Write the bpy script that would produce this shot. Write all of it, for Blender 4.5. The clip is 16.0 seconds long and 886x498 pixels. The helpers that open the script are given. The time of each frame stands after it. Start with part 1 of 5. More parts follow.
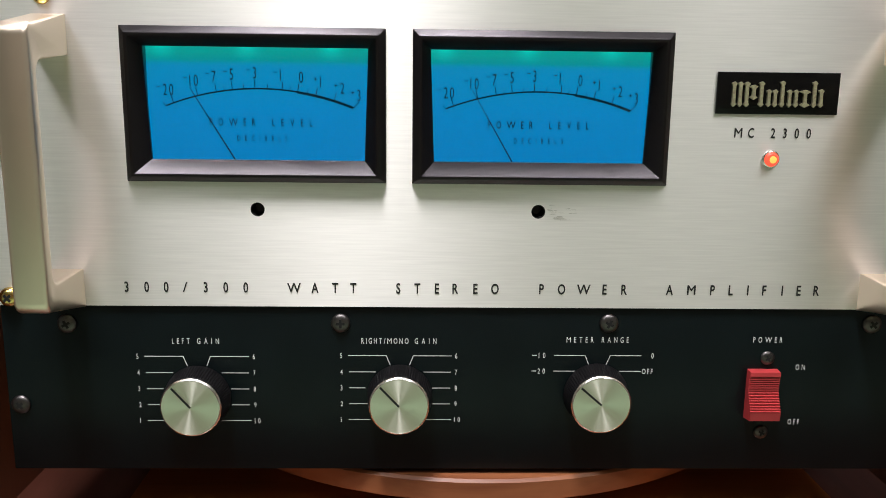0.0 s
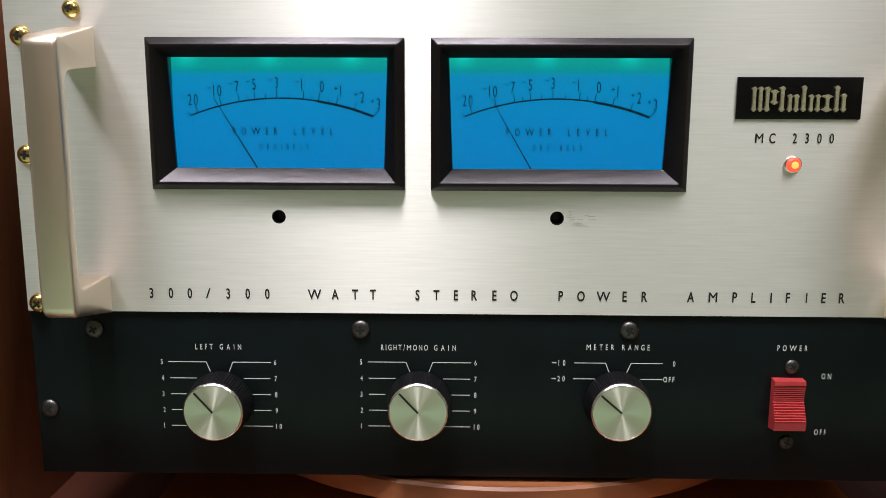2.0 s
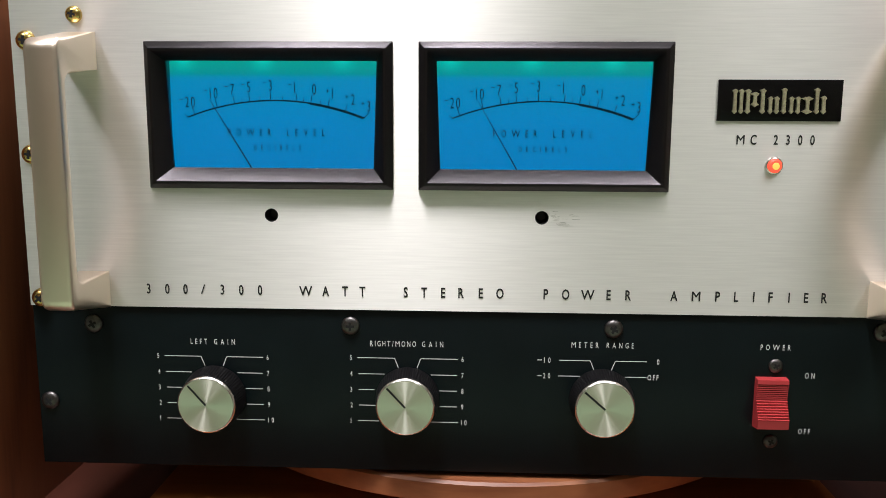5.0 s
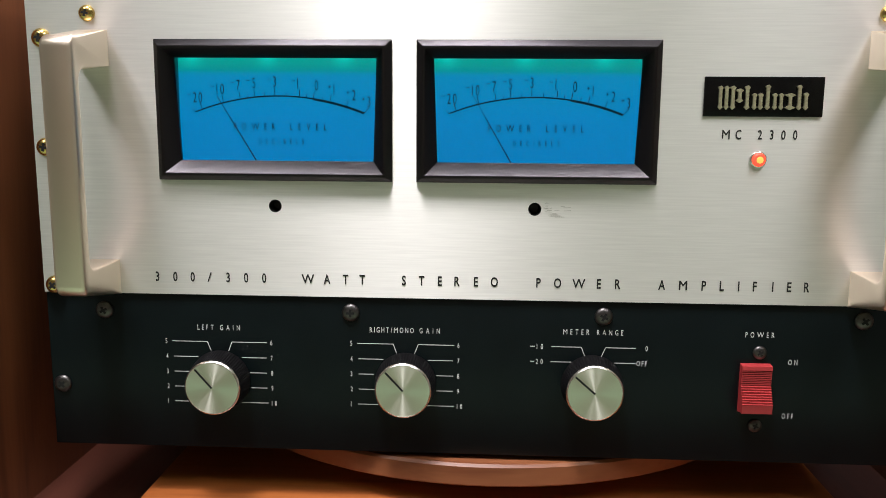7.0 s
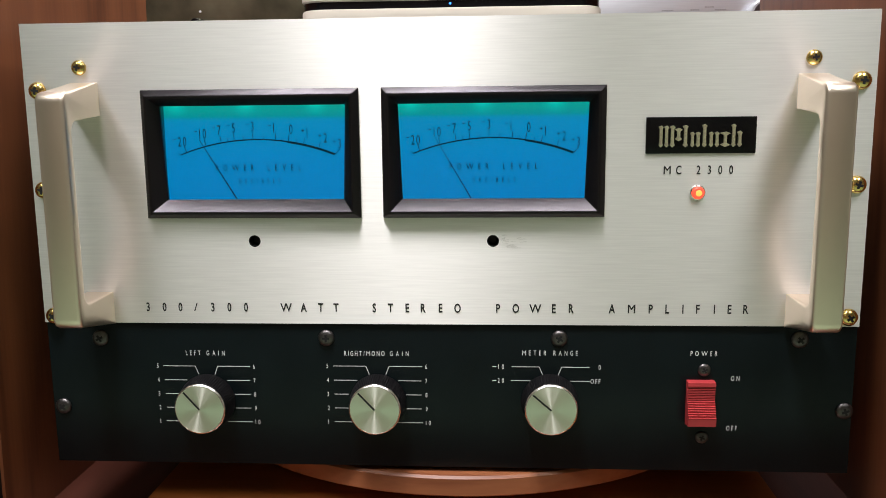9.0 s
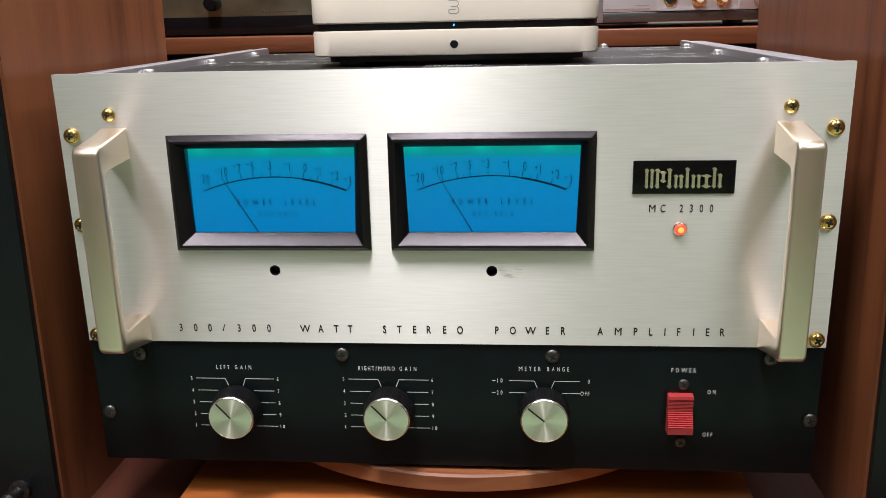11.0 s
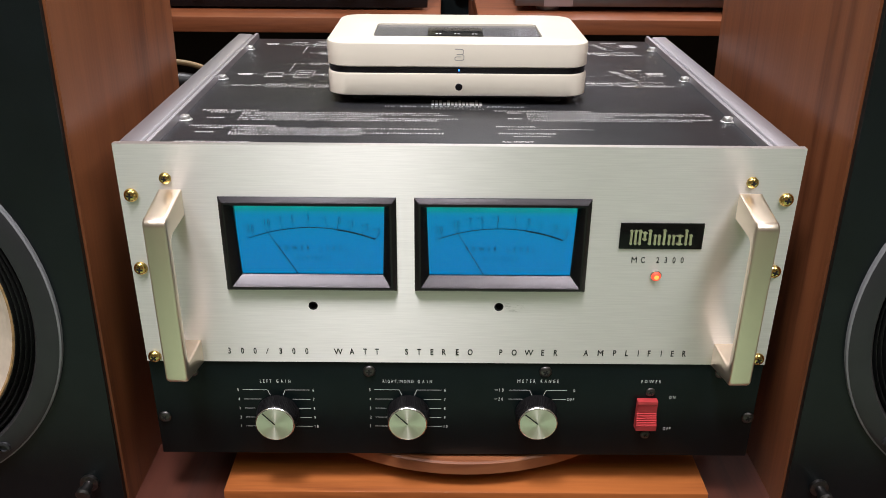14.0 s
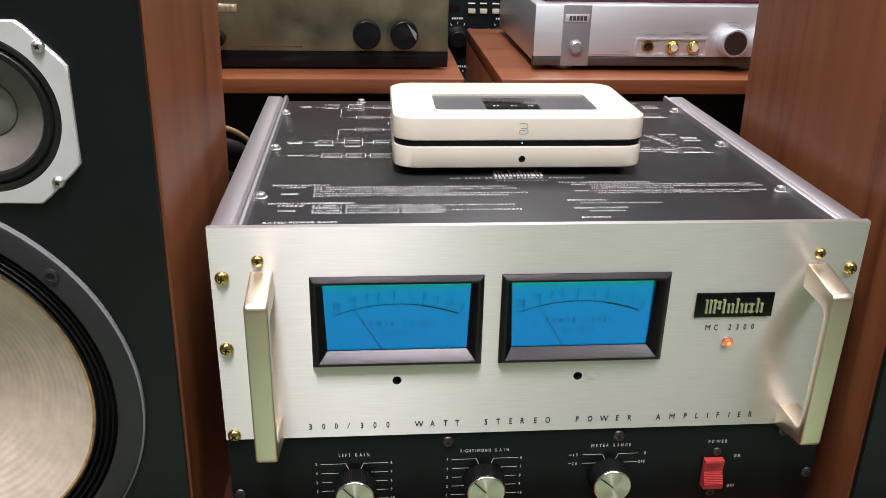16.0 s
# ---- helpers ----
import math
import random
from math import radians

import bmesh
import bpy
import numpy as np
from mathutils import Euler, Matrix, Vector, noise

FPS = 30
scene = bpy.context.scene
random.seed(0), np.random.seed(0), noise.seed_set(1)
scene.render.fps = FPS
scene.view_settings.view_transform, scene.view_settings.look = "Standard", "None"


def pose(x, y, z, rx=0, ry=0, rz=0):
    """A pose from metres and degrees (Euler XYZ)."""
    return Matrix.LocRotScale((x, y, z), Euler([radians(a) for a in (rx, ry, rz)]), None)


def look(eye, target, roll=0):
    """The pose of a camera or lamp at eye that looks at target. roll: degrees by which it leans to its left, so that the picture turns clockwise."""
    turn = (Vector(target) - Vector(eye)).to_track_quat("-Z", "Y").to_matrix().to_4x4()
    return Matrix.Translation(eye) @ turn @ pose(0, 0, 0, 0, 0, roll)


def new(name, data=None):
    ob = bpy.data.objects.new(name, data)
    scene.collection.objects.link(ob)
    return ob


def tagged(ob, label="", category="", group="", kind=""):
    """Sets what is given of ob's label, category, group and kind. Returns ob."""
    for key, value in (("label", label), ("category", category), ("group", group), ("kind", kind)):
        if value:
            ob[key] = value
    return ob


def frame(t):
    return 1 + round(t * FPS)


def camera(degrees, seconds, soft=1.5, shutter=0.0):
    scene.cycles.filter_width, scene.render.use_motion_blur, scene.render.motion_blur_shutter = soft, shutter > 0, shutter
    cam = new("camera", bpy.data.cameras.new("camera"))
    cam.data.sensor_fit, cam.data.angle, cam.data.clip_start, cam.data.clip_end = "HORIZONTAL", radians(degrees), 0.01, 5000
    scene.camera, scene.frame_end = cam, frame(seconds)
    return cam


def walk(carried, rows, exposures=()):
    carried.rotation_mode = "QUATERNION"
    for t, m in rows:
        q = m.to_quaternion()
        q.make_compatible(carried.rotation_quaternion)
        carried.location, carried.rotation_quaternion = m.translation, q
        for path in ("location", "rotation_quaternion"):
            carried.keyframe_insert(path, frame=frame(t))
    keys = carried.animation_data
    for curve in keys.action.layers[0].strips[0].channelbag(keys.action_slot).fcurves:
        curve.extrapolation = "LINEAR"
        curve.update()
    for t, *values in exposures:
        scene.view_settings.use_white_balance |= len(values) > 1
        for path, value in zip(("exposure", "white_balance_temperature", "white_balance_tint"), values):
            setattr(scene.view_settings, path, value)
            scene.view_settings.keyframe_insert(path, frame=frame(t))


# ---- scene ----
cam = camera(56.0, 16.0, 0.8)
PATH = [
    (0, (-0.027, -0.415, 0.253), (0.024, 1.546, -0.138), 0.7),
    (0.5, (-0.023, -0.42, 0.255), (0.003, 1.544, -0.125), 0.4),
    (1, (-0.027, -0.422, 0.251), (-0.026, 1.544, -0.116), 0.2),
    (1.5, (-0.021, -0.418, 0.248), (-0.045, 1.549, -0.109), 0.2),
    (2, (-0.018, -0.418, 0.248), (-0.055, 1.551, -0.102), 0.2),
    (2.5, (-0.018, -0.421, 0.244), (-0.073, 1.55, -0.096), 0.2),
    (3, (-0.014, -0.421, 0.242), (-0.077, 1.55, -0.091), 0.3),
    (3.5, (-0.01, -0.421, 0.243), (-0.076, 1.549, -0.092), 0.5),
    (4, (-0.006, -0.423, 0.242), (-0.081, 1.549, -0.086), 0.4),
    (6.5, (0.005, -0.441, 0.242), (-0.095, 1.532, -0.073), 0.4),
    (7, (0.006, -0.447, 0.24), (-0.098, 1.525, -0.08), 0.4),
    (7.5, (0.008, -0.454, 0.239), (-0.104, 1.517, -0.081), 0.3),
    (8, (0.015, -0.459, 0.246), (-0.097, 1.513, -0.068), 0.2),
    (8.5, (0.023, -0.473, 0.253), (-0.092, 1.501, -0.044), -0.1),
    (9, (0.033, -0.48, 0.264), (-0.093, 1.489, -0.06), -0.6),
    (9.2, (0.039, -0.481, 0.269), (-0.093, 1.487, -0.065), -0.6),
    (11.3, (0.045, -0.51, 0.371), (-0.124, 1.393, -0.223), -1.4),
    (11.5, (0.044, -0.511, 0.388), (-0.121, 1.379, -0.243), -1.5),
    (12, (0.039, -0.52, 0.412), (-0.119, 1.344, -0.296), -1.3),
    (12.5, (0.032, -0.534, 0.437), (-0.107, 1.313, -0.316), -1.1),
    (13, (0.025, -0.545, 0.459), (-0.081, 1.291, -0.328), -0.7),
    (13.5, (0.013, -0.553, 0.479), (-0.045, 1.272, -0.336), -0.2),
    (14, (-0.013, -0.555, 0.495), (-0.007, 1.259, -0.347), 0.5),
    (14.5, (-0.051, -0.557, 0.507), (0.014, 1.253, -0.343), 0.8),
    (15, (-0.083, -0.56, 0.515), (0.031, 1.256, -0.315), 1.1),
    (15.5, (-0.108, -0.559, 0.526), (0.03, 1.267, -0.278), 1.1),
    (16, (-0.123, -0.549, 0.533), (0.035, 1.284, -0.251), 1.2),
]
walk(cam, [(t, look(eye, target, roll)) for t, eye, target, roll in PATH], [(0, 0.0), (9.2, 0.0), (11.5, -0.06), (14, -0.13), (16, -0.09)])

# ---- world and lights ----
world = bpy.data.worlds.new("world")
world.use_nodes = True
world.node_tree.nodes["Background"].inputs[0].default_value = (0.9, 0.95, 1.0, 1)
world.node_tree.nodes["Background"].inputs[1].default_value = 0.02
scene.world = world


def area_lamp(name, x, y, z, sx, sy, watts, colour=(1.0, 0.968, 1.01)):
    lamp = bpy.data.lights.new(name, "AREA")
    lamp.shape, lamp.size, lamp.size_y, lamp.energy, lamp.color = "RECTANGLE", sx, sy, watts, colour
    ob = new(name, lamp)
    ob.matrix_basis = pose(x, y, z)
    return ob


CEIL, FLOOR = 1.85, -0.62
area_lamp("ceiling_lamp", -0.20, -0.51, CEIL - 0.06, 0.26, 0.42, 40)
area_lamp("ceiling_lamp", 0.15, 0.92, CEIL - 0.06, 0.40, 0.8, 28)
area_lamp("ceiling_lamp", 0.80, -1.00, CEIL - 0.06, 0.50, 1.2, 14)
area_lamp("ceiling_lamp", 1.45, 0.45, CEIL - 0.06, 0.40, 0.9, 17)
area_lamp("ceiling_lamp", -0.95, -1.10, CEIL - 0.06, 0.50, 1.0, 9)

# ---- materials ----
def mat(name, colour, rough=0.5, metal=0.0, vary=0.08, scale=60.0, bump=0.0, bump_scale=400.0, stretch=(1, 1, 1), **more):
    """A painted, moulded or metal surface with uneven tone and fine relief."""
    m = bpy.data.materials.new(name)
    m.use_nodes = True
    nt = m.node_tree
    b = nt.nodes["Principled BSDF"]
    b.inputs["Roughness"].default_value, b.inputs["Metallic"].default_value = rough, metal
    for key, value in more.items():
        b.inputs[key.replace("_", " ")].default_value = value
    co = nt.nodes.new("ShaderNodeTexCoord")
    mp = nt.nodes.new("ShaderNodeMapping")
    mp.inputs["Scale"].default_value = stretch
    nt.links.new(co.outputs["Object"], mp.inputs[0])
    n1 = nt.nodes.new("ShaderNodeTexNoise")
    n1.inputs["Scale"].default_value, n1.inputs["Detail"].default_value = scale, 5
    nt.links.new(mp.outputs[0], n1.inputs["Vector"])
    ramp = nt.nodes.new("ShaderNodeValToRGB")
    ramp.color_ramp.elements[0].position, ramp.color_ramp.elements[1].position = 0.3, 0.7
    ramp.color_ramp.elements[0].color = (*[c * (1 - vary) for c in colour], 1)
    ramp.color_ramp.elements[1].color = (*[min(1, c * (1 + vary)) for c in colour], 1)
    nt.links.new(n1.outputs[0], ramp.inputs[0])
    nt.links.new(ramp.outputs[0], b.inputs["Base Color"])
    if bump:
        n2 = nt.nodes.new("ShaderNodeTexNoise")
        n2.inputs["Scale"].default_value, n2.inputs["Detail"].default_value = bump_scale, 4
        nt.links.new(mp.outputs[0], n2.inputs["Vector"])
        bp = nt.nodes.new("ShaderNodeBump")
        bp.inputs["Strength"].default_value, bp.inputs["Distance"].default_value = bump, 0.0005
        nt.links.new(n2.outputs[0], bp.inputs["Height"])
        nt.links.new(bp.outputs[0], b.inputs["Normal"])
    return m


def brushed(name, colour, rough, aniso, tangent=None, streak=0.05, turn=0.0, axis="Y"):
    """Metal brushed along x (or spun round an axis): stretched grain, stretched highlights."""
    m = mat(name, colour, rough, 1.0, streak, 9.0, stretch=(4, 1, 120) if tangent else (1, 1, 1))
    nt = m.node_tree
    b = nt.nodes["Principled BSDF"]
    b.inputs["Anisotropic"].default_value, b.inputs["Anisotropic Rotation"].default_value = aniso, turn
    if tangent:
        t = nt.nodes.new("ShaderNodeCombineXYZ")
        for n in range(3):
            t.inputs[n].default_value = tangent[n]
        # fine scratches lift and lower the gloss along each line
        co = nt.nodes.new("ShaderNodeTexCoord")
        mp = nt.nodes.new("ShaderNodeMapping")
        mp.inputs["Scale"].default_value = (100, 1, 3300)
        n2 = nt.nodes.new("ShaderNodeTexNoise")
        n2.inputs["Scale"].default_value, n2.inputs["Detail"].default_value = 1.0, 3
        nt.links.new(co.outputs["Object"], mp.inputs[0])
        nt.links.new(mp.outputs[0], n2.inputs["Vector"])
        r = nt.nodes.new("ShaderNodeMapRange")
        r.inputs[1].default_value, r.inputs[2].default_value = 0.3, 0.7
        r.inputs[3].default_value, r.inputs[4].default_value = rough - 0.05, rough + 0.05
        nt.links.new(n2.outputs[0], r.inputs[0])
        nt.links.new(r.outputs[0], b.inputs["Roughness"])
        bp = nt.nodes.new("ShaderNodeBump")
        bp.inputs["Strength"].default_value, bp.inputs["Distance"].default_value = 0.09, 0.0002
        nt.links.new(n2.outputs[0], bp.inputs["Height"])
        nt.links.new(bp.outputs[0], b.inputs["Normal"])
    else:
        t = nt.nodes.new("ShaderNodeTangent")
        t.direction_type, t.axis = "RADIAL", axis
    nt.links.new(t.outputs[0], b.inputs["Tangent"])
    return m


def wood(name, dark, light, rough=0.35, along="z", grain=1.0):
    """Veneer: long figure, fine pores along the grain, a satin varnish."""
    m = bpy.data.materials.new(name)
    m.use_nodes = True
    nt = m.node_tree
    b = nt.nodes["Principled BSDF"]
    co = nt.nodes.new("ShaderNodeTexCoord")

    def noise_at(scale, detail, warp=0.0):
        mp = nt.nodes.new("ShaderNodeMapping")
        s = {"x": (0.06, 1, 1), "y": (1, 0.06, 1), "z": (1, 1, 0.06)}[along]
        mp.inputs["Scale"].default_value = [scale * grain * v for v in s]
        n = nt.nodes.new("ShaderNodeTexNoise")
        n.inputs["Scale"].default_value, n.inputs["Detail"].default_value, n.inputs["Distortion"].default_value = 1.0, detail, warp
        nt.links.new(co.outputs["Object"], mp.inputs[0])
        nt.links.new(mp.outputs[0], n.inputs["Vector"])
        return n

    broad, fine = noise_at(28, 4, 1.2), noise_at(320, 3)
    mix = nt.nodes.new("ShaderNodeMath")
    mix.operation = "MULTIPLY_ADD"
    mix.inputs[1].default_value = 0.35
    nt.links.new(fine.outputs[0], mix.inputs[0])
    nt.links.new(broad.outputs[0], mix.inputs[2])
    ramp = nt.nodes.new("ShaderNodeValToRGB")
    e = ramp.color_ramp.elements
    e[0].position, e[1].position = 0.45, 0.85
    e[0].color, e[1].color = (*dark, 1), (*light, 1)
    mid = e.new(0.62)
    mid.color = (*[(a * 0.4 + c * 0.6) for a, c in zip(dark, light)], 1)
    nt.links.new(mix.outputs[0], ramp.inputs[0])
    nt.links.new(ramp.outputs[0], b.inputs["Base Color"])
    b.inputs["Roughness"].default_value = rough
    bp = nt.nodes.new("ShaderNodeBump")
    bp.inputs["Strength"].default_value, bp.inputs["Distance"].default_value = 0.15, 0.0004
    nt.links.new(fine.outputs[0], bp.inputs["Height"])
    nt.links.new(bp.outputs[0], b.inputs["Normal"])
    return m


def glow(name, colour, strength):
    m = bpy.data.materials.new(name)
    m.use_nodes = True
    b = m.node_tree.nodes["Principled BSDF"]
    b.inputs["Base Color"].default_value = (*[c * 0.3 for c in colour], 1)
    b.inputs["Emission Color"].default_value = (*colour, 1)
    b.inputs["Emission Strength"].default_value = strength
    return m


def dial_glow():
    """Backlit dial: blue film, lit from a row of lamps along its upper edge, where it turns green."""
    m = bpy.data.materials.new("backlit_blue_dial")
    m.use_nodes = True
    nt = m.node_tree
    b = nt.nodes["Principled BSDF"]
    co = nt.nodes.new("ShaderNodeTexCoord")
    sep = nt.nodes.new("ShaderNodeSeparateXYZ")
    nt.links.new(co.outputs["Object"], sep.inputs[0])
    ramp = nt.nodes.new("ShaderNodeValToRGB")
    e = ramp.color_ramp.elements
    e[0].position, e[0].color = 0.0, (0.0, 0.235, 0.565, 1)
    e[1].position, e[1].color = 1.0, (0.0, 0.46, 0.35, 1)
    for at, c in ((0.45, (0.0, 0.265, 0.60, 1)), (0.845, (0.0, 0.30, 0.585, 1)), (0.875, (0.0, 0.335, 0.33, 1)), (0.95, (0.0, 0.40, 0.34, 1))):
        e.new(at).color = c
    rng = nt.nodes.new("ShaderNodeMapRange")
    rng.inputs[1].default_value, rng.inputs[2].default_value = -0.029, 0.029
    nt.links.new(sep.outputs[2], rng.inputs[0])
    nt.links.new(rng.outputs[0], ramp.inputs[0])
    nt.links.new(ramp.outputs[0], b.inputs["Emission Color"])
    def calc(op, a, c):
        n = nt.nodes.new("ShaderNodeMath")
        n.operation = op
        for k, v in enumerate((a, c)):
            if isinstance(v, float):
                n.inputs[k].default_value = v
            else:
                nt.links.new(v, n.inputs[k])
        return n.outputs[0]

    wave = calc("COSINE", calc("MULTIPLY", calc("ADD", sep.outputs[0], 0.006), 150.0), 0.0)
    spots = calc("POWER", calc("MAXIMUM", wave, 0.0), 3.0)
    edge = nt.nodes.new("ShaderNodeMapRange")
    edge.inputs[1].default_value, edge.inputs[2].default_value = 0.019, 0.030
    nt.links.new(sep.outputs[2], edge.inputs[0])
    nt.links.new(calc("ADD", calc("MULTIPLY", calc("MULTIPLY", spots, calc("POWER", edge.outputs[0], 2.0)), 0.9), 0.83), b.inputs["Emission Strength"])
    b.inputs["Specular IOR Level"].default_value = 0.0
    b.inputs["Base Color"].default_value = (0.0, 0.02, 0.05, 1)
    b.inputs["Roughness"].default_value = 0.6
    return m


def clear_glass():
    """A thin flat pane: clear, with a mirror gloss that grows towards grazing views."""
    m = bpy.data.materials.new("clear_glass")
    m.use_nodes = True
    nt = m.node_tree
    fres, clear, shine, mix = (nt.nodes.new(k) for k in ("ShaderNodeFresnel", "ShaderNodeBsdfTransparent", "ShaderNodeBsdfGlossy", "ShaderNodeMixShader"))
    fres.inputs[0].default_value, shine.inputs["Roughness"].default_value = 1.35, 0.04
    nt.links.new(fres.outputs[0], mix.inputs[0])
    nt.links.new(clear.outputs[0], mix.inputs[1])
    nt.links.new(shine.outputs[0], mix.inputs[2])
    nt.links.new(mix.outputs[0], nt.nodes["Material Output"].inputs[0])
    return m


GOLD_PANEL = brushed("brushed_champagne_aluminium", (0.885, 0.86, 0.825), 0.49, 0.87, (0, 0, 1), 0.04)
PLATE_EDGE = mat("bright_cut_aluminium_edge", (0.90, 0.88, 0.85), 0.38, 1.0, 0.03, 40)
HANDLE = mat("satin_champagne_anodising", (0.87, 0.74, 0.605), 0.36, 1.0, 0.03, 30, 0.05, 900)
BLACK_PANEL = mat("satin_black_enamel", (0.0036, 0.0070, 0.0077), 0.34, 0.0, 0.15, 40, 0.12, 1500, Specular_IOR_Level=0.23)
DECK = mat("dark_grey_painted_steel", (0.022, 0.022, 0.024), 0.36, 0.0, 0.12, 30, 0.15, 1800, Specular_IOR_Level=0.3)
CHASSIS = mat("black_steel", (0.012, 0.012, 0.012), 0.5)
RAIL = mat("dull_aluminium_extrusion", (0.47, 0.45, 0.475), 0.46, 1.0, 0.06, 20, 0.1, 800, (1, 0.03, 1))
BEZEL = mat("grained_black_plastic", (0.002, 0.0018, 0.0022), 0.30, 0.0, 0.1, 200, 0.22, 2600, Specular_IOR_Level=0.5, Specular_Tint=(1.0, 0.92, 0.98, 1))
HOUSING = mat("teal_translucent_housing", (0.01, 0.20, 0.22), 0.5)
BRASS = mat("brass_screw", (0.78, 0.56, 0.20), 0.2, 1.0, 0.12, 300)
DARK_SCREW = mat("blackened_screw", (0.115, 0.108, 0.105), 0.40, 1.0, 0.25, 500)
ZINC = mat("zinc_screw", (0.66, 0.66, 0.65), 0.40, 1.0, 0.22, 700)
# Black that stands in for the shade inside slots, holes and bores.
SLOT = mat("painted_slot_shade", (0.004, 0.004, 0.004), 0.8)
CAP = brushed("spun_aluminium_cap", (0.88, 0.86, 0.76), 0.34, 0.94, None, 0.02, 0.25)
CHROME = mat("polished_edge", (0.88, 0.83, 0.78), 0.24, 1.0, 0.02)
KNURL = mat("black_knob_skirt", (0.006, 0.0055, 0.006), 0.35, 0.0, 0.3, 120, Specular_IOR_Level=0.25)
RED = mat("red_plastic", (0.45, 0.042, 0.046), 0.42, 0.0, 0.1, 90)
DIM_INK = mat("dim_bronze_ink", (0.05, 0.045, 0.03), 0.5)
SCUFF = mat("dull_grey_scuff", (0.58, 0.56, 0.52), 0.5, 0.75)
INK_BLACK = mat("black_ink", (0.012, 0.012, 0.012), 0.5)
INK_WHITE = mat("white_ink", (0.80, 0.80, 0.78), 0.6)
INK_BLUE = mat("dark_blue_ink", (0.001, 0.004, 0.010), 0.7, Specular_IOR_Level=0.05, Emission_Color=(0, 0.32, 0.65, 1), Emission_Strength=0.04)
NEEDLE = mat("dark_needle", (0.001, 0.004, 0.01), 0.6, Specular_IOR_Level=0.1)
BADGE = mat("gloss_black_badge", (0.004, 0.004, 0.004), 0.2, 0.0, 0.2, 300, 0.15, 900, Specular_IOR_Level=0.2)
BADGE_GOLD = mat("cast_gold_relief", (0.95, 0.85, 0.60), 0.40, 1.0, 0.2, 900, 0.3, 1500)
DIAL = dial_glow()
GLASS = clear_glass()
LED_RED = glow("red_lamp_lens", (1.0, 0.10, 0.05), 1.15)
LED_CORE = glow("orange_lamp_core", (1.0, 0.36, 0.07), 1.8)
LED_BLUE = glow("blue_led", (0.03, 0.2, 1.0), 4.0)
WHITE = mat("satin_white_plastic", (0.68, 0.625, 0.525), 0.34, 0.0, 0.02, 20, 0.03, 1500)
GLOSS_BLACK = mat("gloss_black_plastic", (0.005, 0.005, 0.006), 0.18, Specular_IOR_Level=0.3)
SCREEN = mat("grey_touch_panel", (0.10, 0.10, 0.105), 0.22)
RUBBER = mat("black_rubber", (0.012, 0.012, 0.012), 0.7)
GREY_INK = mat("grey_emblem", (0.22, 0.22, 0.22), 0.4)
CABINET = wood("oiled_walnut_veneer", (0.130, 0.041, 0.0168), (0.240, 0.082, 0.033), 0.36, "z")
SHELF = wood("reddish_veneer", (0.10, 0.030, 0.013), (0.23, 0.073, 0.029), 0.36, "x")
BOARD = wood("orange_beech_board", (0.25, 0.068, 0.018), (0.47, 0.145, 0.036), 0.34, "x")
DISC = wood("varnished_beech_disc", (0.23, 0.075, 0.031), (0.37, 0.138, 0.056), 0.42, "x")
TABLE = wood("reddish_brown_table", (0.044, 0.012, 0.007), (0.085, 0.024, 0.014), 0.44, "y")
BAFFLE = mat("matt_black_baffle", (0.0042, 0.0066, 0.0074), 0.38, 0.0, 0.2, 25, 0.2, 1200, Specular_IOR_Level=0.34)
FRAME_GREY = mat("dark_grey_cast_frame", (0.020, 0.020, 0.0225), 0.45, 0.0, 0.1, 60, 0.15, 900)
RIM = mat("grey_gasket_edge", (0.20, 0.20, 0.21), 0.5)
SURROUND = mat("black_doped_cloth", (0.007, 0.007, 0.007), 0.38, 0.0, 0.2, 300, 0.5, 700)
CONE = mat("off_white_coated_paper", (0.66, 0.545, 0.44), 0.6, 0.0, 0.10, 70, 0.7, 300)
CONE_EDGE = mat("glue_stained_edge", (0.42, 0.25, 0.11), 0.6, 0.0, 0.4, 120)
PLATE = mat("cast_aluminium_plate", (0.66, 0.655, 0.65), 0.45, 0.25, 0.05, 60, 0.1, 600)
MID_CONE = mat("grey_paper_cone", (0.15, 0.138, 0.118), 0.6, 0.0, 0.15, 60, 0.2, 500)
DUST = mat("light_grey_dust_cap", (0.17, 0.165, 0.155), 0.5)
# Green tone and mottling put the room's reflection into the colour.
ANTHRACITE = mat("anthracite_mottled_reflection", (0.27, 0.265, 0.18), 0.32, 0.85, 0.5, 14, 0.05, 800)
SILVER = brushed("silver_face", (0.78, 0.80, 0.84), 0.40, 0.5, (0, 0, 1), 0.03)
SILVER.node_tree.nodes["Principled BSDF"].inputs["Metallic"].default_value = 0.78
SILVER_DARK = mat("darker_silver_band", (0.42, 0.42, 0.45), 0.34, 0.7, 0.03)
# Grey of knob faces and marks; on the lower edge a painted dark reflection.
STEEL_GREY = mat("grey_metal_and_reflection", (0.20, 0.20, 0.21), 0.35, 1.0, 0.05)
CHERRY = mat("dark_cherry_perspex", (0.06, 0.006, 0.012), 0.15, 0.0, 0.4, 50)
CREAM = mat("cream_key", (0.60, 0.55, 0.42), 0.5)
# Unseen wall coloured warm brown to tint reflections in handles and knobs.
WALL_FAR = mat("wall_browned_for_reflections", (0.28, 0.205, 0.155), 0.85, 0.0, 0.15, 2)
# Added walls, darkened so less bounced light reaches the loudspeaker gaps.
WALL = mat("wall_darkened_for_shade", (0.34, 0.31, 0.27), 0.8, 0.0, 0.03, 3)
CEILING = mat("white_ceiling", (0.72, 0.72, 0.70), 0.85, 0.0, 0.03, 3)
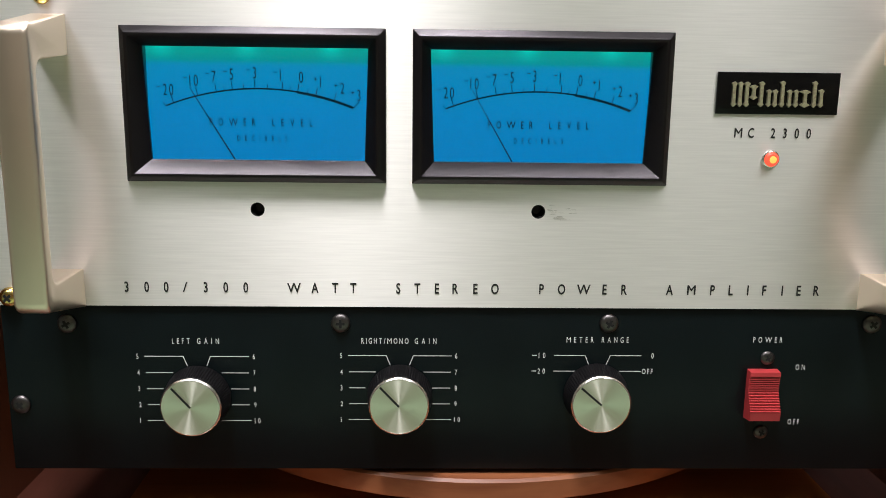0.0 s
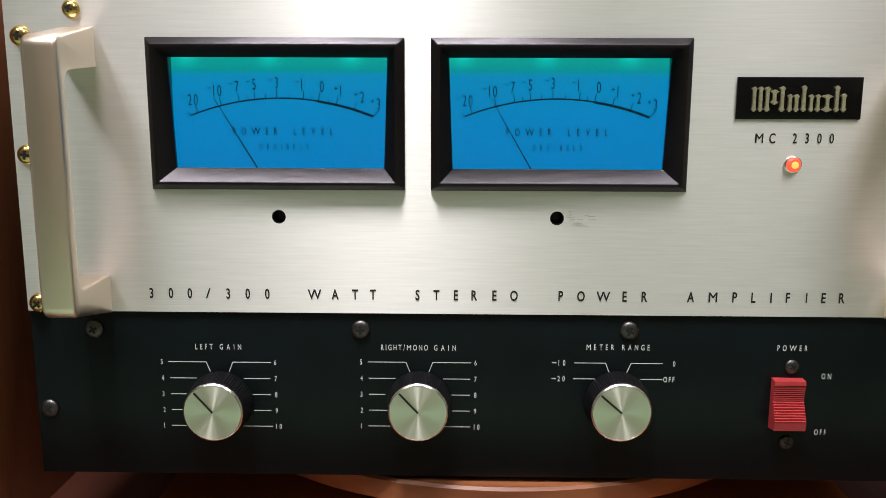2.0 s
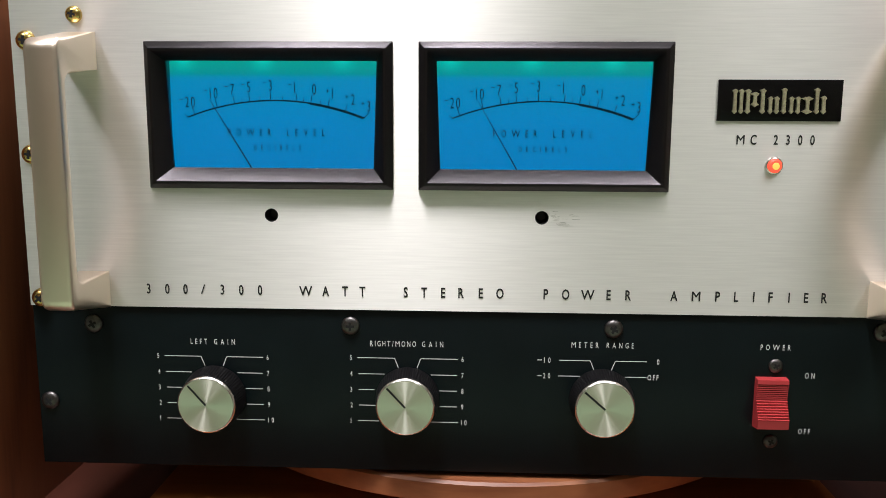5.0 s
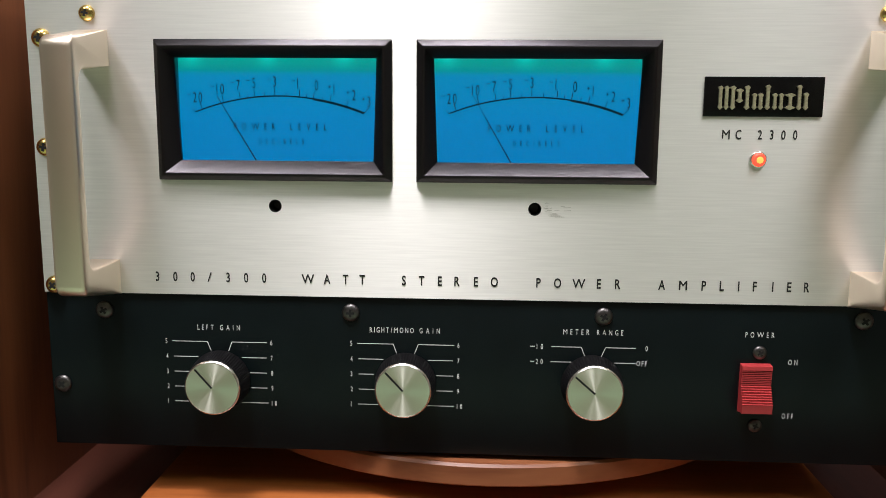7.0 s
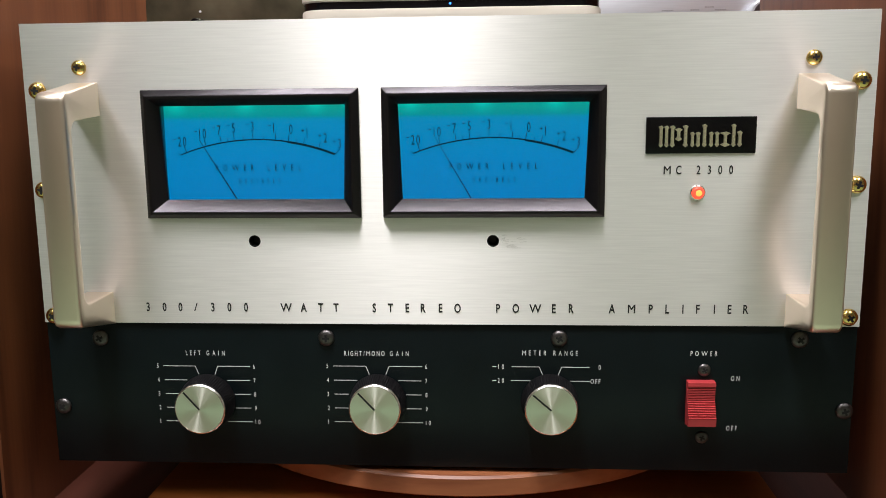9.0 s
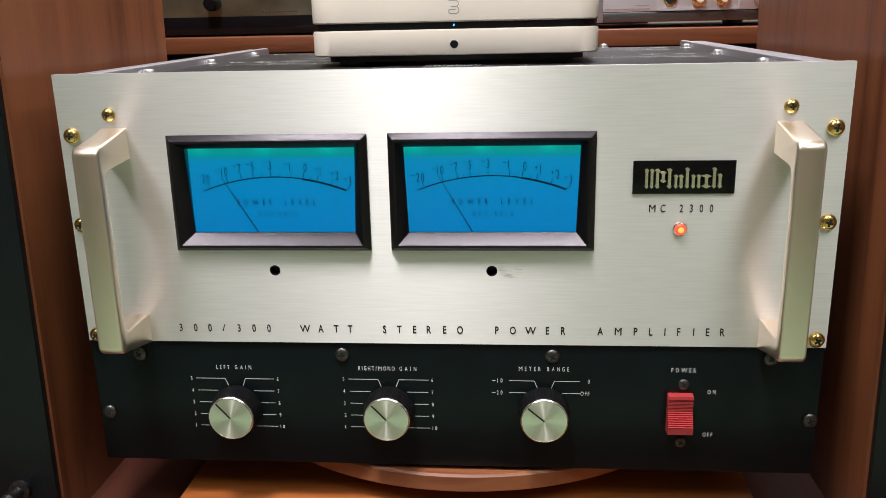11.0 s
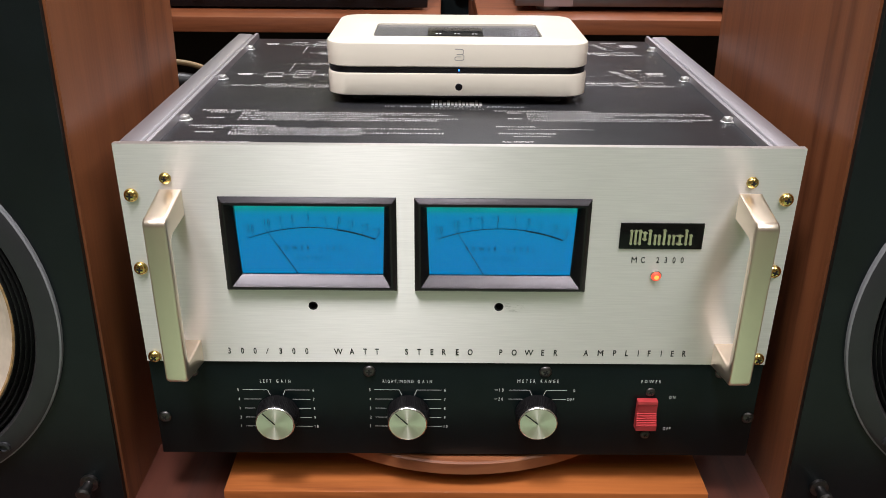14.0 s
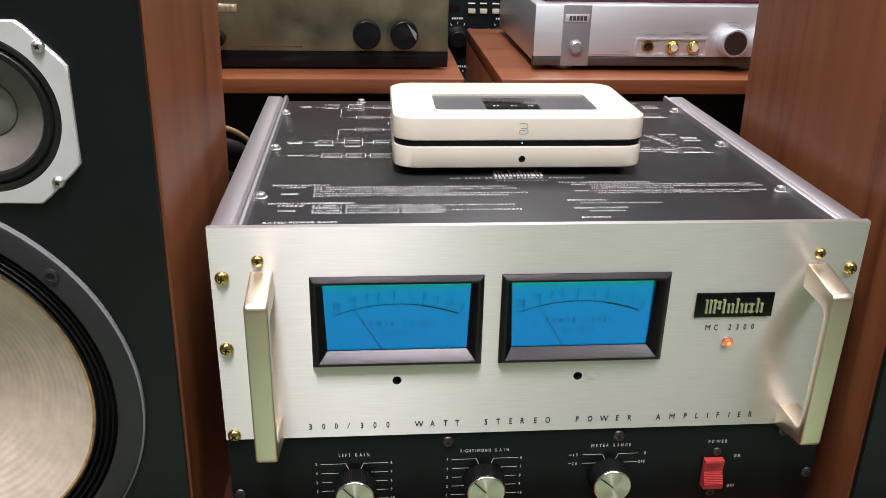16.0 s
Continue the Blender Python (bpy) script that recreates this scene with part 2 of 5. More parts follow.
CARPET = mat("pale_green_lino", (0.34, 0.465, 0.31), 0.9, 0.0, 0.2, 60)
CABLE = mat("black_cable_sheath", (0.015, 0.015, 0.016), 0.4)
CABLE_TAN = mat("tan_cable_stripe", (0.35, 0.24, 0.12), 0.5)


# ---- mesh helpers ----
def box(bm, x0, x1, y0, y1, z0, z1, bevel=0.0, seg=2):
    made = bmesh.ops.create_cube(bm, size=1.0)["verts"]
    for v in made:
        v.co = Vector(((x0 + x1) / 2 + v.co.x * (x1 - x0), (y0 + y1) / 2 + v.co.y * (y1 - y0), (z0 + z1) / 2 + v.co.z * (z1 - z0)))
    if bevel:
        edges = list({e for v in made for e in v.link_edges})
        bmesh.ops.bevel(bm, geom=edges, offset=bevel, segments=seg, profile=0.5, affect="EDGES")
    return bm


def lathe(bm, rings, seg=48, axis="y", at=(0, 0, 0), close=True):
    """A turned form from (radius, distance along the axis) rings; a radius of 0 closes it."""
    rows = []
    for r, d in rings:
        if r <= 0:
            row = [bm.verts.new(spin(0, d, 0, axis, at))]
        else:
            row = [bm.verts.new(spin(r, d, 2 * math.pi * n / seg, axis, at)) for n in range(seg)]
        rows.append(row)
    for a, b in zip(rows, rows[1:]):
        for n in range(seg):
            p, q = n, (n + 1) % seg
            if len(a) == 1 and len(b) > 1:
                bm.faces.new((a[0], b[p], b[q]))
            elif len(b) == 1 and len(a) > 1:
                bm.faces.new((a[p], b[0], a[q]))
            elif len(a) > 1:
                bm.faces.new((a[p], b[p], b[q], a[q]))
    return bm


def spin(r, d, a, axis, at):
    u, v = r * math.cos(a), r * math.sin(a)
    c = {"y": (u, d, v), "z": (u, v, d), "x": (d, u, v)}[axis]
    return Vector(c) + Vector(at)


def prism(bm, outline, d0, d1, axis="y"):
    """Extrudes a flat outline; axis y takes (x, z) pairs, z takes (x, y), x takes (y, z)."""
    def p(u, v, d):
        return {"y": (u, d, v), "z": (u, v, d), "x": (d, u, v)}[axis]
    a = [bm.verts.new(p(u, v, d0)) for u, v in outline]
    b = [bm.verts.new(p(u, v, d1)) for u, v in outline]
    bm.faces.new(a)
    bm.faces.new(list(reversed(b)))
    for n in range(len(a)):
        m = (n + 1) % len(a)
        bm.faces.new((a[m], a[n], b[n], b[m]))
    return bm


def rounded(x0, x1, y0, y1, r, seg=8):
    """Outline of a rectangle with rounded corners."""
    pts = []
    for cx, cy, a0 in ((x1 - r, y1 - r, 0), (x0 + r, y1 - r, 90), (x0 + r, y0 + r, 180), (x1 - r, y0 + r, 270)):
        for n in range(seg + 1):
            a = radians(a0 + 90 * n / seg)
            pts.append((cx + r * math.cos(a), cy + r * math.sin(a)))
    return pts


def slab(bm, outline, levels, axis="z"):
    """Stacked copies of an outline, each (distance along axis, inset): a slab with softened rims."""
    cx = sum(p[0] for p in outline) / len(outline)
    cy = sum(p[1] for p in outline) / len(outline)
    w = max(abs(p[0] - cx) for p in outline)
    h = max(abs(p[1] - cy) for p in outline)
    rows = []
    for d, inset in levels:
        row = []
        for u, v in outline:
            a, b = cx + (u - cx) * (1 - inset / w), cy + (v - cy) * (1 - inset / h)
            row.append(bm.verts.new({"y": (a, d, b), "z": (a, b, d), "x": (d, a, b)}[axis]))
        rows.append(row)
    bm.faces.new(list(reversed(rows[0])))
    bm.faces.new(rows[-1])
    for a, b in zip(rows, rows[1:]):
        for n in range(len(a)):
            m = (n + 1) % len(a)
            bm.faces.new((a[n], a[m], b[m], b[n]))
    return bm


def mesh_of(name, bm, material, smooth=30):
    bmesh.ops.recalc_face_normals(bm, faces=bm.faces[:])
    me = bpy.data.meshes.new(name)
    if smooth:
        for f in bm.faces:
            f.smooth = True
        for e in bm.edges:
            if len(e.link_faces) != 2 or e.calc_face_angle(3.2) > radians(smooth):
                e.smooth = False
    bm.to_mesh(me)
    bm.free()
    me.materials.append(material)
    return me


def thing(name, base, label, category, group=""):
    ob = new(name)
    ob.empty_display_size = 0.02
    ob.matrix_basis = Matrix.Translation(base)
    return tagged(ob, label, category, group)


def place(name, me, parent, m=None, label=""):
    """One more object on a mesh, under a thing or a part; the mesh is in world places unless m moves it."""
    ob = new(name, me)
    ob.parent = parent
    if parent.type == "EMPTY":
        ob.matrix_parent_inverse = parent.matrix_basis.inverted()
    if m is not None:
        ob.matrix_basis = m
    if label:
        ob["label"] = label
    return ob


def part(name, bm, material, parent, label="", smooth=30, m=None):
    return place(name, mesh_of(name, bm, material, smooth), parent, m, label)


def solid(name, bm, material, label, category, kind="", smooth=30):
    return tagged(new(name, mesh_of(name, bm, material, smooth)), label, category, "", kind)


FONT_CACHE = {}


def glyph(ch, weight=0.017):
    """One character of the built-in font as flat triangles; weight thickens its strokes."""
    key = ch, weight
    if key not in FONT_CACHE:
        cu = bpy.data.curves.new("glyph", "FONT")
        cu.body, cu.resolution_u, cu.offset = ch, 3, 0.0 if ch in "MW%" else weight
        ob = bpy.data.objects.new("glyph", cu)
        scene.collection.objects.link(ob)
        dg = bpy.context.evaluated_depsgraph_get()
        me = bpy.data.meshes.new_from_object(ob.evaluated_get(dg))
        vs = [tuple(v.co) for v in me.vertices]
        fs = [tuple(p.vertices) for p in me.polygons]
        bpy.data.objects.remove(ob)
        bpy.data.meshes.remove(me)
        FONT_CACHE[key] = (vs, fs)
    return FONT_CACHE[key]


CAPITAL = max(v[1] for v in glyph("H")[0])


def wide(ch, squeeze):
    """M and W keep more of their width than the other condensed letters."""
    return min(1.0, squeeze * 1.3) if ch in "MW" else squeeze


def lettering(bm, words, u0, u1, v, cap, d, axis="y", squeeze=0.62, tilt=0.0, weight=0.017):
    """Writes words from u0 to u1 on a plane, capitals cap high and v their middle, letters spread evenly."""
    k = cap / CAPITAL
    widths = []
    for ch in words:
        vs = glyph(ch, weight)[0]
        widths.append((max(p[0] for p in vs) - min(p[0] for p in vs)) * k * wide(ch, squeeze) if vs else 0.0)
    first, last = widths[0] / 2, widths[-1] / 2
    gaps = []
    for n in range(len(words) - 1):
        a = widths[n] or cap * 0.25
        b = widths[n + 1] or cap * 0.25
        gaps.append((a + b) / 2)
    spare = ((u1 - u0) - first - last - sum(gaps)) / max(1, len(gaps))
    at = u0 + first
    for n, ch in enumerate(words):
        vs, fs = glyph(ch, weight)
        if vs:
            mid = (max(p[0] for p in vs) + min(p[0] for p in vs)) / 2
            # M and W are thickened by a second impression beside the first
            for shift, lift in (((-0.55, 0.0), (0.55, 0.00003)) if ch in "MW" and weight else ((0.0, 0.0),)):
                made = []
                for p in vs:
                    u, w = at + (p[0] - mid) * k * wide(ch, squeeze) + shift * weight * k, v - cap / 2 + p[1] * k + (at - u0) * tilt
                    made.append(bm.verts.new({"y": (u, d - lift, w), "z": (u, w, d + lift)}[axis]))
                for f in fs:
                    bm.faces.new([made[i] for i in f])
        if n < len(gaps):
            at += gaps[n] + spare
    return bm


def letters_on(bm, words, centres, v, cap, d, squeeze=0.68, weight=0.026):
    """Writes each character on its own centre along x, for wide-set words."""
    k = cap / CAPITAL
    for ch, at in zip(words, centres):
        vs, fs = glyph(ch, 0.0 if ch == "/" else weight)
        mid = (max(p[0] for p in vs) + min(p[0] for p in vs)) / 2
        foot = (max(p[1] for p in vs) + min(p[1] for p in vs)) / 2 * k - cap / 2 if ch == "/" else 0.0
        sq = 1.25 if ch == "/" else wide(ch, squeeze)
        for shift, lift in (((-0.55, 0.0), (0.55, 0.00003)) if ch in "MW" else ((0.0, 0.0),)):
            made = [bm.verts.new((at + (p[0] - mid) * k * sq + shift * weight * k, d - lift, v - cap / 2 - foot + p[1] * k)) for p in vs]
            for f in fs:
                bm.faces.new([made[i] for i in f])
    return bm


def word_part(name, words, u0, u1, v, cap, d, ink, parent, axis="y", squeeze=0.62, weight=0.017):
    return part(name, lettering(bmesh.new(), words, u0, u1, v, cap, d, axis, squeeze, 0.0, weight), ink, parent, "", 0)


def stroke(bm, pts, width, d, axis="y", thick=0.0002):
    """A printed line of even width through (u, v) points, as thin quads."""
    for (u0, v0), (u1, v1) in zip(pts, pts[1:]):
        n = Vector((-(v1 - v0), u1 - u0)).normalized() * width / 2
        quad = [(u0 + n.x, v0 + n.y), (u0 - n.x, v0 - n.y), (u1 - n.x, v1 - n.y), (u1 + n.x, v1 + n.y)]
        bm.faces.new([bm.verts.new({"y": (a, d, b), "z": (a, b, d)}[axis]) for a, b in quad])
    return bm


# ---- the room ----
def room():
    for name, dims in (("wall_north", (-3, 3, 2.6, 2.7, FLOOR, CEIL)), ("wall_south", (-3, 3, -3.3, -3.2, FLOOR, CEIL)),
                       ("wall_west", (-3.1, -3, -3.2, 2.6, FLOOR, CEIL)), ("wall_east", (3, 3.1, -3.2, 2.6, FLOOR, CEIL))):
        solid(name, box(bmesh.new(), *dims), WALL_FAR if name == "wall_south" else WALL, "plain wall added to close the room", "wall", "structure", 0)
    solid("floor", box(bmesh.new(), -3.1, 3.1, -3.3, 2.7, FLOOR - 0.1, FLOOR), CARPET, "pale green floor of the room", "floor", "structure", 0)
    solid("ceiling", box(bmesh.new(), -3.1, 3.1, -3.3, 2.7, CEIL, CEIL + 0.1), CEILING, "plain white ceiling of the room", "ceiling", "structure", 0)


def table():
    t = thing("low_table", (0, 0.2, FLOOR), "reddish-brown wooden table carrying the loudspeakers and amplifier", "table")
    part("tabletop", box(bmesh.new(), -0.95, 0.95, -0.11, 0.44, -0.025, 0.005, 0.003), TABLE, t)
    for x in (-0.9, 0.9):
        for y in (-0.06, 0.39):
            part("leg", box(bmesh.new(), x - 0.03, x + 0.03, y - 0.03, y + 0.03, FLOOR, -0.025, 0.003), TABLE, t)


room()
table()


# ---- loudspeakers ----
def baffle_board(x0, x1, z0, z1, y0, y1, holes):
    """A board with round driver openings cut through; each opening has its own band of the board."""
    b = bmesh.new()
    (ax, az, ar), (cx, cz, cr) = holes
    cut = (az + ar + cz - cr) / 2
    for (hx, hz, r), lo, hi in (((ax, az, ar), z0, cut), ((cx, cz, cr), cut, z1)):
        seg = 96
        corners = [math.atan2(z - hz, x - hx) for x in (x0, x1) for z in (lo, hi)]
        turns = sorted({*[-math.pi + 2 * math.pi * n / seg for n in range(seg)], *corners})
        for y in (y0, y1):
            inner, outer = [], []
            for a in turns:
                co, si = math.cos(a), math.sin(a)
                k = min([(x1 - hx) / co if co > 1e-9 else 9, (x0 - hx) / co if co < -1e-9 else 9, (hi - hz) / si if si > 1e-9 else 9, (lo - hz) / si if si < -1e-9 else 9])
                inner.append(b.verts.new((hx + r * co, y, hz + r * si)))
                outer.append(b.verts.new((hx + k * co, y, hz + k * si)))
            for n in range(len(turns)):
                m = (n + 1) % len(turns)
                b.faces.new((inner[n], inner[m], outer[m], outer[n]))
            if y == y0:
                front = inner
        for n in range(len(turns)):
            m = (n + 1) % len(turns)
            b.faces.new((front[n], front[m], inner[m], inner[n]))
    for u0, v0, u1, v1 in ((x0, z0, x1, z0), (x1, z0, x1, z1), (x1, z1, x0, z1), (x0, z1, x0, z0)):
        b.faces.new([b.verts.new(k) for k in ((u0, y0, v0), (u1, y0, v1), (u1, y1, v1), (u0, y1, v0))])
    bmesh.ops.remove_doubles(b, verts=b.verts[:], dist=1e-6)
    return b


def loudspeaker(side):
    s = thing("loudspeaker", (side * 0.452, 0.12, 0.005), "walnut loudspeaker with black baffle and white-coned woofer", "loudspeaker", "pair of loudspeakers")
    c = side * 0.4515
    x0, x1, z0, z1, yf = c - 0.1815, c + 0.1815, 0.005, 0.602, -0.014
    yb = 0.290 if side > 0 else 0.236
    b = bmesh.new()
    for dims in ((x0, x0 + 0.018, yf, yb, z0, z1), (x1 - 0.018, x1, yf, yb, z0, z1), (x0 + 0.018, x1 - 0.018, yf, yb, z0, z0 + 0.018), (x0 + 0.018, x1 - 0.018, yf, yb, z1 - 0.018, z1), (x0 + 0.018, x1 - 0.018, yb - 0.015, yb, z0 + 0.018, z1 - 0.018)):
        box(b, *dims)
    bmesh.ops.remove_doubles(b, verts=b.verts[:], dist=1e-6)
    part("cabinet", b, CABINET, s, "oiled walnut veneer")
    part("baffle", baffle_board(x0 + 0.002, x1 - 0.002, z0 + 0.002, z1 - 0.002, yf - 0.005, yf + 0.010, ((side * 0.459 - 0.0020, 0.191, 0.1465), (side * 0.3755, 0.4030, 0.0500))), BAFFLE, s, "matt black front", 20)
    f = yf - 0.005
    wx, wz = side * 0.459 - 0.0020, 0.191
    b = lathe(bmesh.new(), [(0.1635, 0.0), (0.1635, -0.004), (0.1605, -0.0055), (0.1475, -0.0055), (0.1455, -0.003), (0.1445, 0.012), (0.1635, 0.012)], 96, "y", (wx, f, wz))
    woofer = part("woofer", b, FRAME_GREY, s, "dark grey cast basket ring")
    b = lathe(bmesh.new(), [(0.1648, 0.0), (0.1648, -0.0032), (0.1636, -0.0040), (0.1634, 0.0)], 96, "y", (wx, f, wz))
    part("rim", b, RIM, woofer, "thin grey rim")
    rings = []
    for n in range(33):
        u = n / 32
        rings.append((0.1455 - u * 0.0170, -0.001 + 0.0022 * math.sin(u * 8 * math.pi) + 0.003 * u))
    part("surround", lathe(bmesh.new(), rings, 96, "y", (wx, f, wz)), SURROUND, woofer, "black pleated surround")
    part("cone_edge", lathe(bmesh.new(), [(0.1295, 0.0015), (0.1280, 0.0005), (0.1265, 0.0012)], 96, "y", (wx, f, wz)), CONE_EDGE, woofer)
    rings = []
    for n in range(61):
        u = n / 60
        r = 0.1272 - u * 0.0920
        rings.append((r, 0.001 + 0.046 * u ** 0.85 + 0.00032 * math.sin(u * 34 * math.pi)))
    part("cone", lathe(bmesh.new(), rings, 96, "y", (wx, f, wz)), CONE, woofer, "off-white ribbed paper cone")
    part("dust_cap", lathe(bmesh.new(), [(0.037, 0.046), (0.033, 0.034), (0.022, 0.026), (0.01, 0.0225), (0, 0.022)], 48, "y", (wx, f, wz)), CONE, woofer)
    for n in range(4):
        a = radians(42 + 90 * n)
        b = lathe(bmesh.new(), [(0.0052, -0.0052), (0.0048, -0.0072), (0.003, -0.0078), (0.0028, -0.0062), (0, -0.0062)], 16, "y", (wx + 0.1553 * math.cos(a), f, wz + 0.1553 * math.sin(a)))
        part("screw", b, FRAME_GREY, woofer)
    # midrange driver on its eight-sided plate
    mx, mz, h, cut = side * 0.3755, 0.4030, 0.058, 0.026
    pts = [(mx - h, mz - h + cut), (mx - h + cut, mz - h), (mx + h - cut, mz - h), (mx + h, mz - h + cut), (mx + h, mz + h - cut), (mx + h - cut, mz + h), (mx - h + cut, mz + h), (mx - h, mz + h - cut)]
    ring = [(mx + 0.0505 * math.cos(2 * math.pi * n / 64), mz + 0.0505 * math.sin(2 * math.pi * n / 64)) for n in range(64)]
    b = bmesh.new()
    outer = []
    for n in range(64):
        a = 2 * math.pi * n / 64
        d = Vector((math.cos(a), math.sin(a)))
        reach = 9.0
        for k in range(8):
            p, q = Vector(pts[k]), Vector(pts[(k + 1) % 8])
            e = q - p
            den = d.x * e.y - d.y * e.x
            if abs(den) > 1e-9:
                o = Vector((p.x - mx, p.y - mz))
                tt = (o.x * e.y - o.y * e.x) / den
                ss = (o.x * d.y - o.y * d.x) / den
                if tt > 0 and -1e-6 <= ss <= 1 + 1e-6:
                    reach = min(reach, tt)
        outer.append((mx + d.x * reach, mz + d.y * reach))
    soft_rim = [(mx + (u - mx) * 0.984, mz + (v - mz) * 0.984) for u, v in outer]
    rows = [[b.verts.new((u, f + dy, v)) for u, v in row] for row, dy in ((outer, 0.0), (outer, -0.0026), (soft_rim, -0.0035), (ring, -0.0035), (ring, 0.006))]
    for r0, r1 in zip(rows, rows[1:]):
        for n in range(64):
            m2 = (n + 1) % 64
            b.faces.new((r0[n], r0[m2], r1[m2], r1[n]))
    mid = part("midrange", b, PLATE, s, "cast aluminium eight-sided plate")
    part("surround", lathe(bmesh.new(), [(0.0505, -0.002), (0.0495, -0.0035), (0.047, -0.004), (0.0455, -0.001), (0.043, -0.003), (0.0395, -0.0025), (0.038, 0.001)], 64, "y", (mx, f, mz)), SURROUND, mid)
    part("cone", lathe(bmesh.new(), [(0.0385, 0.0008), (0.028, 0.008), (0.0165, 0.0155)], 64, "y", (mx, f, mz)), MID_CONE, mid, "grey paper cone")
    part("dust_cap", lathe(bmesh.new(), [(0.0178, 0.0150), (0.0172, 0.0136), (0.0150, 0.0128), (0.009, 0.0112), (0, 0.0105)], 48, "y", (mx, f, mz)), DUST, mid)
    for sx in (-1, 1):
        for sz in (-1, 1):
            cross_screw("screw", ZINC, mid, (mx + sx * 0.043, f - 0.0035, mz + sz * 0.043), 0.0040)
    # grille peg low on the baffle
    px, pz = side * 0.2975, 0.0375
    b = lathe(bmesh.new(), [(0.0075, 0.0), (0.0075, -0.003), (0.0042, -0.004), (0.0042, -0.011), (0.0055, -0.0115), (0.0058, -0.016), (0.004, -0.0175), (0, -0.0175)], 24, "y", (px, f, pz))
    part("grille_peg", b, DARK_SCREW, s, "dull metal grille peg")
    s.matrix_basis = Matrix.Translation((side * 0.452, 0.12, 0.005)) @ pose(0, 0, 0, 0, -side * 1.0, 0)
    return s


CROSS = {}


def cross_screw(name, material, parent, at, r, turn=0.3):
    """A domed cross-head screw that faces the front; a raised black cross, a part of its own, paints its recess's
    shade.
    """
    key = (material.name, r)
    if key not in CROSS:
        k = 0.62 if material is DARK_SCREW else 1.0
        b = lathe(bmesh.new(), [(r, 0.0008), (r, -r * 0.15 * k), (r * 0.93, -r * 0.35 * k), (r * 0.72, -r * 0.58 * k), (r * 0.42, -r * 0.70 * k), (0, -r * 0.74 * k)], 24)
        head = mesh_of("screw", b, material)
        b = bmesh.new()
        w, l = r * 0.13, r * 0.44
        box(b, -l, l, -r * 0.76 * k, -r * 0.3, -w, w)
        box(b, -w, w, -r * 0.765 * k, -r * 0.3, -l, l)
        CROSS[key] = head, mesh_of("recess_shade", b, SLOT, 0)
    head, rec = CROSS[key]
    m = Matrix.Translation(at) @ Matrix.Rotation(turn + at[0] * 37 + at[2] * 53, 4, "Y")
    ob = place(name, head, parent, m)
    place("recess_shade", rec, ob)
    return ob


loudspeaker(-1)
loudspeaker(1)


# ---- stand for the amplifier ----
def stand():
    b = box(bmesh.new(), -0.192, 0.212, -0.012, 0.43, 0.005, 0.020, 0.0015)
    solid("plinth_board", b, BOARD, "orange-brown wooden board lying under the turntable disc", "board")
    b = lathe(bmesh.new(), [(0, 0.0335), (0.198, 0.0335), (0.2, 0.0350), (0.2, 0.0455), (0.1985, 0.047), (0, 0.047)], 128, "z", (0.009, 0.1925, 0))
    d = thing("turntable_disc", (0.009, 0.194, 0.020), "round varnished wooden swivel disc under the amplifier", "disc")
    part("disc", b, DISC, d)
    part("bearing", lathe(bmesh.new(), [(0, 0.0202), (0.10, 0.0202), (0.10, 0.0333), (0, 0.0333)], 64, "z", (0.009, 0.194, 0)), CHASSIS, d)


stand()


# ---- the power amplifier ----
XE, ZB, ZM, ZT = 0.2413, 0.050, 0.140, 0.3167
YG = -0.0015
METERS = (-0.1085, 0.0315)
MZ = 0.241


def gold_plate():
    """Upper front plate with two meter windows and two round adjuster holes."""
    b = bmesh.new()
    hw, hh = 0.058, 0.0315
    holes = [(c - hw, c + hw) for c in METERS]
    rad, cell = 0.0035, 0.006
    xs = sorted({-XE, XE, *[v for h in holes for v in h], *[c + s * cell for c in (-0.109, 0.0315) for s in (-1, 1)]})
    zs = [ZM, 0.190 - cell, 0.190 + cell, MZ - hh, MZ + hh, ZT]
    for y in (YG, 0.004):
        for i in range(len(xs) - 1):
            for j in range(len(zs) - 1):
                cx, cz = (xs[i] + xs[i + 1]) / 2, (zs[j] + zs[j + 1]) / 2
                if j == 3 and any(a < cx < c for a, c in holes):
                    continue
                drill = [c for c in (-0.109, 0.0315) if j == 1 and abs(cx - c) < 0.001]
                if drill:
                    ci, so = [], []
                    for n in range(32):
                        a = 2 * math.pi * n / 32
                        co, si = math.cos(a), math.sin(a)
                        k = cell / max(abs(co), abs(si))
                        ci.append(b.verts.new((drill[0] + rad * co, y, 0.190 + rad * si)))
                        so.append(b.verts.new((drill[0] + k * co, y, 0.190 + k * si)))
                    for n in range(32):
                        b.faces.new((ci[n], ci[(n + 1) % 32], so[(n + 1) % 32], so[n]))
                else:
                    b.faces.new([b.verts.new((x, y, z)) for x, z in ((xs[i], zs[j]), (xs[i + 1], zs[j]), (xs[i + 1], zs[j + 1]), (xs[i], zs[j + 1]))])
    rim = [(-XE, ZM), (XE, ZM), (XE, ZT), (-XE, ZT)]
    loops = [rim] + [[(a, MZ - hh), (c, MZ - hh), (c, MZ + hh), (a, MZ + hh)] for a, c in holes]
    for loop in loops:
        for n in range(4):
            (u, v), (p, q) = loop[n], loop[(n + 1) % 4]
            b.faces.new([b.verts.new(k) for k in ((u, YG, v), (p, YG, q), (p, 0.004, q), (u, 0.004, v))])
    bmesh.ops.remove_doubles(b, verts=b.verts[:], dist=1e-6)
    for f in b.faces:
        f.material_index = 0 if abs(f.normal.y) > 0.5 else 1
    return b


